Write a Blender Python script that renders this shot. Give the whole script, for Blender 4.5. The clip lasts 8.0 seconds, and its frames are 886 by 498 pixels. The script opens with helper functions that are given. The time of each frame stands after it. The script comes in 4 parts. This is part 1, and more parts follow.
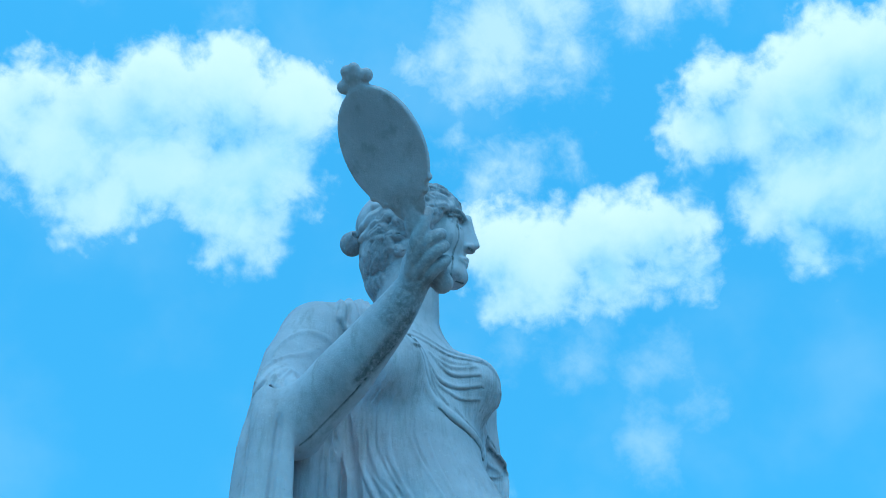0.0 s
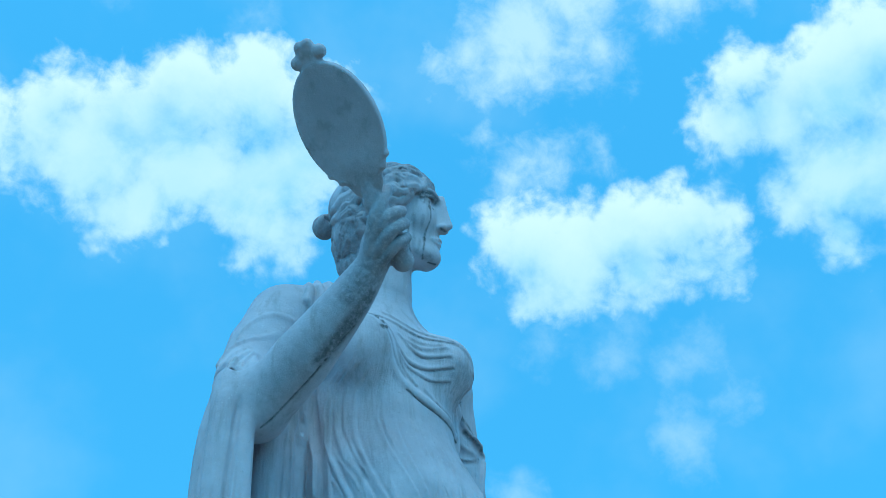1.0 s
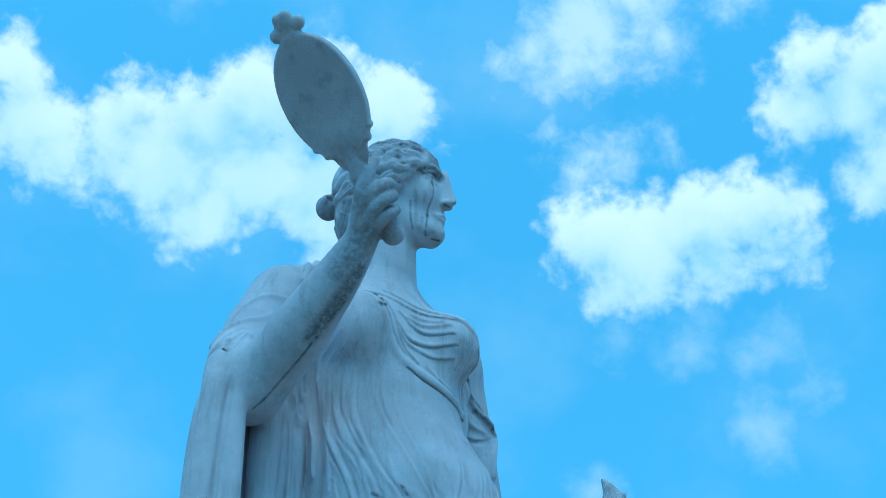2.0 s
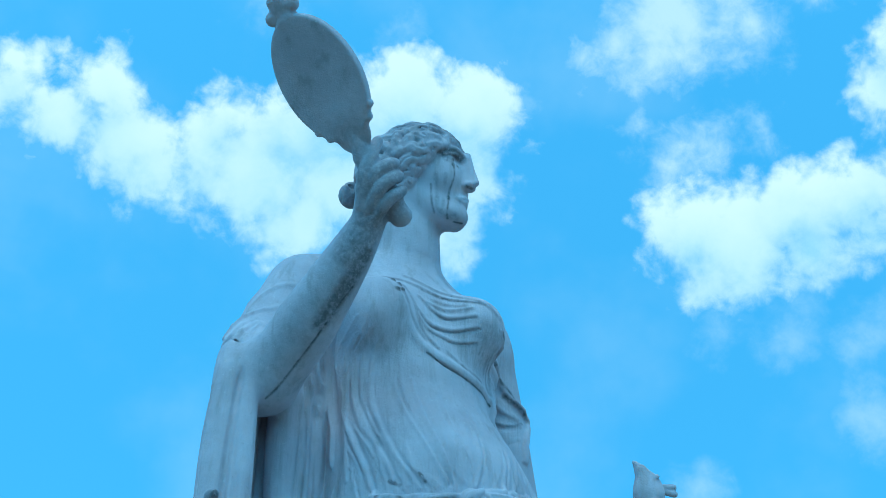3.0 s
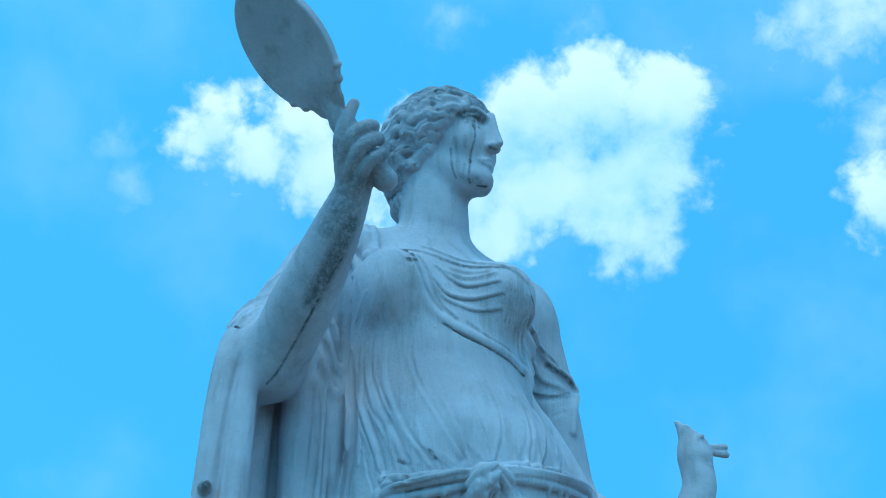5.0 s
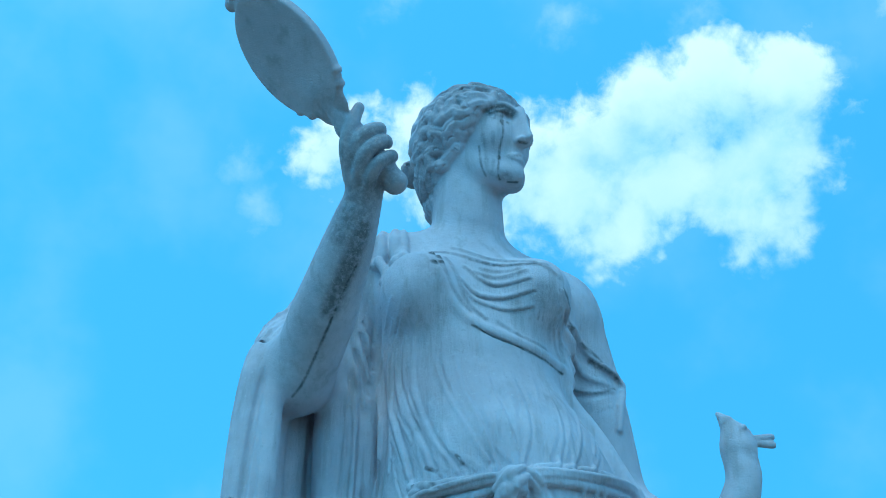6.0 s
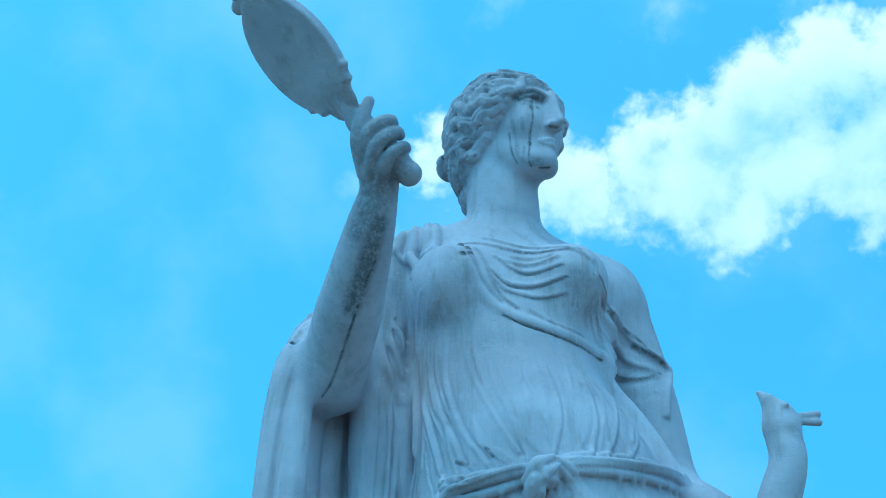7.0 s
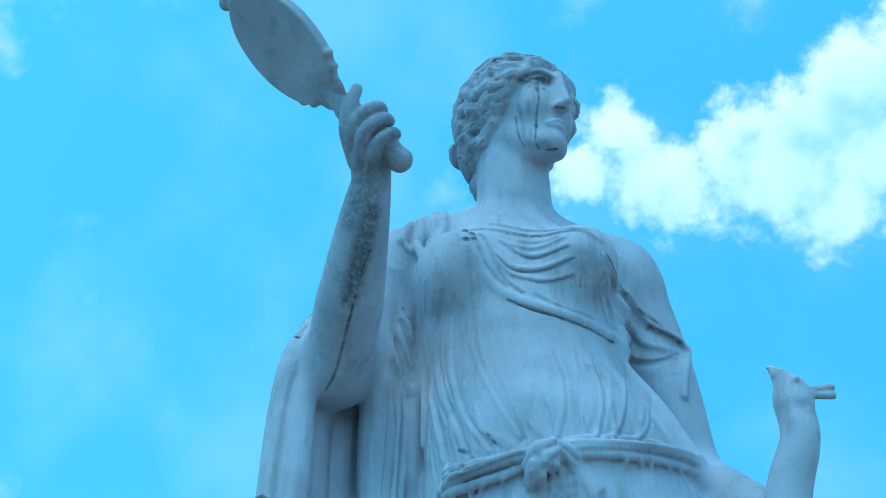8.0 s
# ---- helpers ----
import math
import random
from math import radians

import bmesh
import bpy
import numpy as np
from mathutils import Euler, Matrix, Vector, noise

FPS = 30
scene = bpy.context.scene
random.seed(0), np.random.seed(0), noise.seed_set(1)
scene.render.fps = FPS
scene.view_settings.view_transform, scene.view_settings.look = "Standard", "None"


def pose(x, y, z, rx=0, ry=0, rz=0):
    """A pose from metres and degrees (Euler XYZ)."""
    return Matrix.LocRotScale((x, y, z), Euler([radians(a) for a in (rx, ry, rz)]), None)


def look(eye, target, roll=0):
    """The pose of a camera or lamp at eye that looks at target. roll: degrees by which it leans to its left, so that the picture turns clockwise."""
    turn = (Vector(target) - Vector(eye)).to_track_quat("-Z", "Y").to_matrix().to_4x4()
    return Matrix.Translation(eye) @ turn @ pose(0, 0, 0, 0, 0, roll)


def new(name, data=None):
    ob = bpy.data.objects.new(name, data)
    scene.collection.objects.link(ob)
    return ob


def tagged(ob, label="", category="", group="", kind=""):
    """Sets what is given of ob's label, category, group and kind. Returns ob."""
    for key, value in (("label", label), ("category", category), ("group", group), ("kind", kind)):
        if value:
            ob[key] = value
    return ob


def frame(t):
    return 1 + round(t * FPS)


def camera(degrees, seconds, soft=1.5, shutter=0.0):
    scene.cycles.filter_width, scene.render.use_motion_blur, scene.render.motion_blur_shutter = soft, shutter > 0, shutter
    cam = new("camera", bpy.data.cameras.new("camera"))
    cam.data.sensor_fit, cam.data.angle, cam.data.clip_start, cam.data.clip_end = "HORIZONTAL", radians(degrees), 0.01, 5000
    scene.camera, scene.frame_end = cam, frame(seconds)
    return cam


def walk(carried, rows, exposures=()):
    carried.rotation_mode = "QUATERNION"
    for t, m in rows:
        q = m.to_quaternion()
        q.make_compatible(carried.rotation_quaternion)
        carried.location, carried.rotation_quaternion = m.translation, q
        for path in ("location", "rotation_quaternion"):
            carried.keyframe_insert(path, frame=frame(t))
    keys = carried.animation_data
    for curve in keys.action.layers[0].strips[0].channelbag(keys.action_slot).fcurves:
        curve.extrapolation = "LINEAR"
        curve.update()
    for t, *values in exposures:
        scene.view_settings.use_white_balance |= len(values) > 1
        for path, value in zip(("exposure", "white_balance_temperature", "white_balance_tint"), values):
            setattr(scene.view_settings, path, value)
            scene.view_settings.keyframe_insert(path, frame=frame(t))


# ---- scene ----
cam = camera(40.26, 8.0, 0.9)
PATH = [
    (0, look((-1.1933, -1.4805, 1.6084), (-0.0773, -0.2008, 2.6652), -0.23)),
    (0.5, look((-1.1396, -1.4926, 1.6108), (-0.0350, -0.2017, 2.6660), -0.31)),
    (1, look((-1.0902, -1.5153, 1.5973), (-0.0107, -0.2025, 2.6514), -0.42)),
    (1.5, look((-1.0293, -1.5276, 1.5877), (0.0109, -0.1827, 2.6410), -0.44)),
    (3, look((-0.8369, -1.5547, 1.5860), (0.0223, -0.0887, 2.6408), -0.11)),
    (3.5, look((-0.7703, -1.5573, 1.5907), (0.0191, -0.0534, 2.6467), 0.10)),
    (4, look((-0.6942, -1.5519, 1.5922), (0.0281, -0.0159, 2.6500), 0.13)),
    (4.5, look((-0.6142, -1.5571, 1.5899), (0.0330, 0.0116, 2.6483), 0.10)),
    (6, look((-0.3860, -1.5692, 1.6095), (-0.0303, 0.0851, 2.6758), 0.00)),
    (6.5, look((-0.3219, -1.5658, 1.6117), (-0.0676, 0.1047, 2.6817), -0.04)),
    (7, look((-0.2559, -1.5539, 1.6090), (-0.0939, 0.1257, 2.6825), 0.03)),
    (7.5, look((-0.1934, -1.5408, 1.6043), (-0.1105, 0.1427, 2.6809), 0.12)),
    (8, look((-0.1335, -1.5261, 1.6006), (-0.1224, 0.1564, 2.6820), 0.11)),
]
walk(cam, PATH, [(0, -0.06), (3.5, -0.03), (6.0, 0.06), (8, 0.16)])
# ---- sky, sun ----
SUN_AZ, SUN_EL = -140.0, 67.0        # degrees from +y towards +x, and up


def links(tree, *pairs):
    for a, b in pairs:
        tree.links.new(a, b)


def math_node(tree, op, a, b=0.0, c=0.0, clamp=False):
    n = tree.nodes.new("ShaderNodeMath")
    n.operation, n.use_clamp = op, clamp
    for i, v in enumerate((a, b, c)):
        if hasattr(v, "links"):
            tree.links.new(v, n.inputs[i])
        else:
            n.inputs[i].default_value = v
    return n.outputs[0]


def ranged(tree, value, lo, hi, a=0.0, b=1.0):
    n = tree.nodes.new("ShaderNodeMapRange")
    n.interpolation_type = "SMOOTHSTEP"
    tree.links.new(value, n.inputs[0])
    for i, v in enumerate((lo, hi, a, b)):
        n.inputs[i + 1].default_value = v
    return n.outputs[0]


def noise_node(tree, vector, scale, detail=6.0, rough=0.55, warp=0.0):
    n = tree.nodes.new("ShaderNodeTexNoise")
    n.inputs["Scale"].default_value, n.inputs["Detail"].default_value = scale, detail
    n.inputs["Roughness"].default_value, n.inputs["Distortion"].default_value = rough, warp
    tree.links.new(vector, n.inputs["Vector"])
    return n.outputs[0]


def mix_color(tree, fac, a, b, blend="MIX"):
    n = tree.nodes.new("ShaderNodeMix")
    n.data_type, n.blend_type = "RGBA", blend
    for v, i in ((fac, 0), (a, 6), (b, 7)):
        if hasattr(v, "links"):
            tree.links.new(v, n.inputs[i])
        else:
            n.inputs[i].default_value = v if i == 0 else (*v, 1)
    return n.outputs[2]


# Cumulus clouds: azimuth, elevation and radius of each billow, in degrees.
CLOUD_LONG = [(5.9, 37.5, 1.5), (4.7, 36.2, 1.0), (7.5, 36.9, 1.6), (10.8, 37.8, 1.7), (8.8, 36.0, 1.8), (12.7, 35.3, 2.3), (14.3, 34.2, 1.8), (16.4, 36.1, 1.9), (17.5, 37.7, 1.2), (19.8, 34.6, 2.8), (21.6, 36.8, 2.3)]
CLOUD_HEAP = [(24.5, 38.1, 2.3), (28.2, 38.8, 2.5), (32.3, 38.2, 2.4), (31.2, 35.5, 2.5), (28.9, 34.6, 3.0), (25.0, 34.8, 2.8), (29.8, 32.2, 1.8), (23.1, 32.9, 1.8), (21.6, 32.3, 1.2)]
CLOUD_ROUND = [(44.1, 31.9, 2.2), (46.6, 30.9, 2.3), (49.8, 32.0, 2.2), (52.9, 32.3, 2.1), (55.0, 31.8, 1.5), (54.4, 30.1, 1.2), (50.5, 30.5, 1.8), (44.7, 30.0, 1.5)]
CLOUD_EAST = [(57.5, 38.6, 1.5), (56.0, 36.3, 1.6), (58.8, 36.0, 1.8), (62.1, 37.1, 2.9), (65.6, 38.0, 2.9), (61.3, 33.1, 2.7), (64.4, 32.5, 3.2), (58.8, 32.2, 1.4), (60.7, 30.6, 1.5), (69.0, 34.8, 4.2)]
CLOUD_THIN = [(44.5, 41.9, 2.9), (48.7, 40.9, 1.8), (41.3, 40.7, 1.6), (41.6, 38.9, 0.8), (47.5, 43.1, 2.6), (54.3, 43.3, 1.9), (58.0, 43.0, 1.7), (39.1, 40.4, 1.0), (45.9, 36.1, 1.0), (43.9, 35.6, 1.0), (48.2, 35.7, 0.5), (41.7, 37.0, 0.7)]
CLOUD_FAINT = [(48.4, 26.6, 1.2), (54.1, 23.6, 1.0), (52.3, 25.8, 1.4), (44.8, 27.1, 0.7), (51.4, 22.3, 1.5), (42.4, 19.6, 1.4), (27.9, 42.2, 0.9), (35.7, 38.7, 0.8), (0.3, 35.6, 1.0), (1.5, 33.8, 0.9), (19.6, 42.8, 1.0), (8.9, 44.1, 0.9)]


def make_sky():
    world = bpy.data.worlds.new("summer_sky")
    scene.world = world
    world.use_nodes = True
    tree = world.node_tree
    tree.nodes.clear()
    sky = tree.nodes.new("ShaderNodeTexSky")
    sky.sky_type, sky.sun_disc = "NISHITA", False
    sky.sun_elevation, sky.sun_rotation = radians(SUN_EL), radians(SUN_AZ)
    sky.air_density, sky.dust_density, sky.ozone_density = 1.0, 0.6, 1.6
    co = tree.nodes.new("ShaderNodeTexCoord").outputs["Generated"]
    split = tree.nodes.new("ShaderNodeSeparateXYZ")
    tree.links.new(co, split.inputs[0])
    lift = tree.nodes.new("ShaderNodeVectorMath")
    lift.operation = "ADD"
    lift.inputs[1].default_value = (0, 0, 0.40)
    unit = tree.nodes.new("ShaderNodeVectorMath")
    unit.operation = "NORMALIZE"
    links(tree, (co, lift.inputs[0]), (lift.outputs[0], unit.inputs[0]), (unit.outputs[0], sky.inputs["Vector"]))

    def calc(op, *values, clamp=False):
        return math_node(tree, op, *values, clamp=clamp)

    def signed(noise, size):
        return calc("MULTIPLY", calc("SUBTRACT", noise, 0.5), size)

    az = calc("MULTIPLY", calc("ARCTAN2", split.outputs[0], split.outputs[1]), 57.2958)
    el = calc("MULTIPLY", calc("ARCSINE", split.outputs[2]), 57.2958)
    edge = noise_node(tree, co, 15.0, 9.0, 0.60, 0.25)
    fine = noise_node(tree, co, 60.0, 7.0, 0.66, 0.4)
    wide = noise_node(tree, co, 6.0, 5.0, 0.5)
    # cauliflower heads on the rims
    heads = tree.nodes.new("ShaderNodeTexVoronoi")
    heads.feature = "SMOOTH_F1"
    heads.inputs["Scale"].default_value, heads.inputs["Smoothness"].default_value = 42.0, 0.35
    heads.inputs["Detail"].default_value, heads.inputs["Roughness"].default_value = 2.0, 0.5
    tree.links.new(co, heads.inputs["Vector"])
    puff = calc("MULTIPLY", calc("SUBTRACT", 1.05, heads.outputs["Distance"]), 1.0)
    bend = tree.nodes.new("ShaderNodeTexNoise")
    bend.inputs["Scale"].default_value, bend.inputs["Detail"].default_value, bend.inputs["Roughness"].default_value = 18.0, 7.0, 0.6
    tree.links.new(co, bend.inputs["Vector"])
    bends = tree.nodes.new("ShaderNodeSeparateColor")
    tree.links.new(bend.outputs["Color"], bends.inputs[0])

    def cluster(billows, warp, above=0.0, soft=0.9):
        """How deep a direction lies inside a heap of billows, in degrees; above looks that much higher up."""
        depth = None
        a_bent = calc("ADD", signed(bends.outputs[0], warp), az)
        e_bent = calc("ADD", calc("ADD", signed(bends.outputs[1], warp), el), above)
        for a, e, r in billows:
            da = calc("MULTIPLY", calc("SUBTRACT", a_bent, a), math.cos(radians(e)))
            de = calc("SUBTRACT", e_bent, e)
            g = calc("SUBTRACT", r, calc("SQRT", calc("MULTIPLY_ADD", da, da, calc("MULTIPLY", de, de))))
            depth = g if depth is None else calc("SMOOTH_MAX", depth, g, soft)
        return depth

    heap = CLOUD_LONG + CLOUD_HEAP + CLOUD_ROUND + CLOUD_EAST
    wave = calc("ADD", signed(edge, 3.4), signed(fine, 1.5))
    dense = calc("ADD", calc("ADD", cluster(heap, 2.4, 0.0, 1.6), wave), puff)
    over = calc("ADD", cluster(heap, 2.4, 1.9, 1.6), signed(edge, 2.5))
    base = ranged(tree, over, -1.2, 2.2)                                  # 0 on the sunlit crown, 1 at the foot
    crown = ranged(tree, dense, -0.4, 1.1)
    foot = ranged(tree, calc("ADD", dense, signed(wide, 1.8)), -1.2, 2.2)
    m_dense = calc("MULTIPLY", crown, calc("ADD", calc("MULTIPLY", base, calc("SUBTRACT", foot, 1.0)), 1.0), clamp=True)
    thin = calc("ADD", cluster(CLOUD_THIN, 4.5), calc("MULTIPLY", wave, 1.4))
    m_thin = calc("MULTIPLY", ranged(tree, thin, -0.9, 2.4), 0.72)
    faint = calc("ADD", cluster(CLOUD_FAINT, 4.0), calc("MULTIPLY", wave, 1.1))
    m_faint = calc("MULTIPLY", ranged(tree, faint, -0.9, 2.2), 0.36)
    veil = calc("MULTIPLY", ranged(tree, wide, 0.46, 0.75), 0.13)
    mask = calc("MAXIMUM", calc("MAXIMUM", m_dense, m_thin), calc("MAXIMUM", m_faint, veil))
    # the sky outside the view: scattered clouds of the same kind
    other = noise_node(tree, co, 3.2, 8.0, 0.6)
    away = ranged(tree, calc("ABSOLUTE", calc("SUBTRACT", az, 33.0)), 45.0, 70.0)
    mask = calc("MAXIMUM", mask, calc("MULTIPLY", ranged(tree, other, 0.52, 0.62), away))
    # the foot of a heap is in its own blue shade, crowns shine
    shade = calc("MULTIPLY", base, ranged(tree, calc("ADD", edge, signed(wide, 0.8)), 0.30, 0.62, 1.0, 0.45))
    cloud = mix_color(tree, shade, (6.3, 9.5, 10.4), (2.7, 7.0, 9.8))
    blue = mix_color(tree, 1.0, sky.outputs[0], (0.53, 2.98, 3.28), "MULTIPLY")
    out = tree.nodes.new("ShaderNodeOutputWorld")
    back = tree.nodes.new("ShaderNodeBackground")
    back.inputs["Strength"].default_value = 0.11
    links(tree, (mix_color(tree, mask, blue, cloud), back.inputs["Color"]), (back.outputs[0], out.inputs[0]))


make_sky()
sun = new("sun", bpy.data.lights.new("sun", "SUN"))
sun.data.energy, sun.data.angle, sun.data.color = 0.56, radians(40), (1.0, 0.93, 1.0)
sun.matrix_world = look((0, 0, 0), (-math.sin(radians(SUN_AZ)) * math.cos(radians(SUN_EL)), -math.cos(radians(SUN_AZ)) * math.cos(radians(SUN_EL)), -math.sin(radians(SUN_EL))))


# ---- materials ----
def material(name):
    m = bpy.data.materials.new(name)
    m.use_nodes = True
    t = m.node_tree
    return m, t, t.nodes["Principled BSDF"]


def marble():
    m, t, b = material("weathered_marble")
    co = t.nodes.new("ShaderNodeTexCoord").outputs["Object"]
    stretch = t.nodes.new("ShaderNodeMapping")
    stretch.inputs["Scale"].default_value = (1, 1, 0.16)
    t.links.new(co, stretch.inputs["Vector"])
    cloudy = noise_node(t, co, 9.0, 6.0, 0.6)
    streak = noise_node(t, stretch.outputs[0], 42.0, 5.0, 0.6)
    grain = noise_node(t, co, 420.0, 3.0, 0.6)
    speck = noise_node(t, co, 130.0, 5.0, 0.7)
    base = mix_color(t, ranged(t, cloudy, 0.35, 0.68), (0.46, 0.417, 0.465), (0.59, 0.54, 0.595))
    base = mix_color(t, math_node(t, "MULTIPLY", ranged(t, streak, 0.50, 0.70), 0.50), base, (0.29, 0.265, 0.27))
    base = mix_color(t, math_node(t, "MULTIPLY", ranged(t, speck, 0.60, 0.74), 0.35), base, (0.22, 0.22, 0.22))
    base = mix_color(t, math_node(t, "MULTIPLY", ranged(t, noise_node(t, co, 55.0, 6.0, 0.7), 0.50, 0.72), 0.28), base, (0.34, 0.315, 0.32))
    grime_and_shade = t.nodes.new("ShaderNodeAttribute")
    grime_and_shade.attribute_name = "grime_and_shade"
    patch = math_node(t, "MULTIPLY", grime_and_shade.outputs["Fac"], ranged(t, speck, 0.30, 0.60, 0.45, 1.1))
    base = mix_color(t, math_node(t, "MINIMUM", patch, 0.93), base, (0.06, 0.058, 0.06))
    base = mix_color(t, math_node(t, "MULTIPLY", ranged(t, noise_node(t, co, 210.0, 4.0, 0.7), 0.60, 0.70), 0.40), base, (0.66, 0.63, 0.63))
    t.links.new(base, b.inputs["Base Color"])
    b.inputs["Roughness"].default_value = 0.75
    bump = t.nodes.new("ShaderNodeBump")
    bump.inputs["Strength"].default_value, bump.inputs["Distance"].default_value = 0.70, 0.004
    cloth = t.nodes.new("ShaderNodeAttribute")
    cloth.attribute_name = "cloth"
    drawn = t.nodes.new("ShaderNodeMapping")
    drawn.inputs["Scale"].default_value = (1, 0.5, 0.10)
    t.links.new(co, drawn.inputs["Vector"])
    crinkle = math_node(t, "MULTIPLY", math_node(t, "MULTIPLY", noise_node(t, drawn.outputs[0], 120.0, 3.0, 0.5, 0.4), cloth.outputs["Fac"]), 1.1)
    grain = math_node(t, "ADD", grain, math_node(t, "MULTIPLY", crinkle, 3.2))
    height = math_node(t, "ADD", math_node(t, "MULTIPLY", grain, 0.22), math_node(t, "ADD", math_node(t, "MULTIPLY", speck, 0.35), math_node(t, "MULTIPLY", streak, 0.22)))
    links(t, (height, bump.inputs["Height"]), (bump.outputs[0], b.inputs["Normal"]))
    return m


def plain_stone(name, dark, light, scale):
    m, t, b = material(name)
    co = t.nodes.new("ShaderNodeTexCoord").outputs["Object"]
    tone = noise_node(t, co, scale, 8.0, 0.65)
    t.links.new(mix_color(t, ranged(t, tone, 0.3, 0.7), dark, light), b.inputs["Base Color"])
    b.inputs["Roughness"].default_value = 0.85
    bump = t.nodes.new("ShaderNodeBump")
    bump.inputs["Strength"].default_value, bump.inputs["Distance"].default_value = 0.5, 0.01
    links(t, (tone, bump.inputs["Height"]), (bump.outputs[0], b.inputs["Normal"]))
    return m


MARBLE = marble()
PEDESTAL_STONE = plain_stone("pedestal_limestone", (0.30, 0.29, 0.27), (0.42, 0.41, 0.38), 14.0)
GRAVEL = plain_stone("sandy_gravel", (0.19, 0.122, 0.083), (0.30, 0.197, 0.138), 40.0)


# ---- ground and pedestal ----
def ground():
    bm = bmesh.new()
    bmesh.ops.create_circle(bm, cap_ends=True, segments=64, radius=3000.0)
    me = bpy.data.meshes.new("ground")
    bm.to_mesh(me)
    me.materials.append(GRAVEL)
    tagged(new("ground", me), "sandy gravel ground round the pedestal", "ground", kind="structure")


def part(name, bm, mat, parent, label=""):
    me = bpy.data.meshes.new(name)
    bm.to_mesh(me)
    me.materials.append(mat)
    ob = new(name, me)
    ob.parent = parent
    return tagged(ob, label)


def stepped(x, y, profile):
    """A square block turned out of one profile of half widths and heights."""
    bm = bmesh.new()
    rings = [[bm.verts.new((x + sx * r, y + sy * r * 0.8, z)) for sx, sy in ((-1, -1), (1, -1), (1, 1), (-1, 1))] for r, z in profile]
    for a, b in zip(rings, rings[1:]):
        for i in range(4):
            bm.faces.new((a[i], a[(i + 1) % 4], b[(i + 1) % 4], b[i]))
    bm.faces.new(rings[-1])
    bm.faces.new(rings[0][::-1])
    return bm


def pedestal(x, y, top):
    body = tagged(new("pedestal"), "moulded grey limestone pedestal under the marble statue", "pedestal")
    part("foot", stepped(x, y, [(0.50, 0.0), (0.50, 0.10), (0.46, 0.13), (0.46, 0.17), (0.43, 0.20)]), PEDESTAL_STONE, body)
    part("shaft", stepped(x, y, [(0.42, 0.20), (0.42, top - 0.16)]), PEDESTAL_STONE, body)
    part("cornice", stepped(x, y, [(0.43, top - 0.16), (0.44, top - 0.13), (0.48, top - 0.10), (0.48, top - 0.02), (0.46, top)]), PEDESTAL_STONE, body)


FOOT = 0.95                       # top of the pedestal
ground()
pedestal(0.02, 0.0, FOOT)


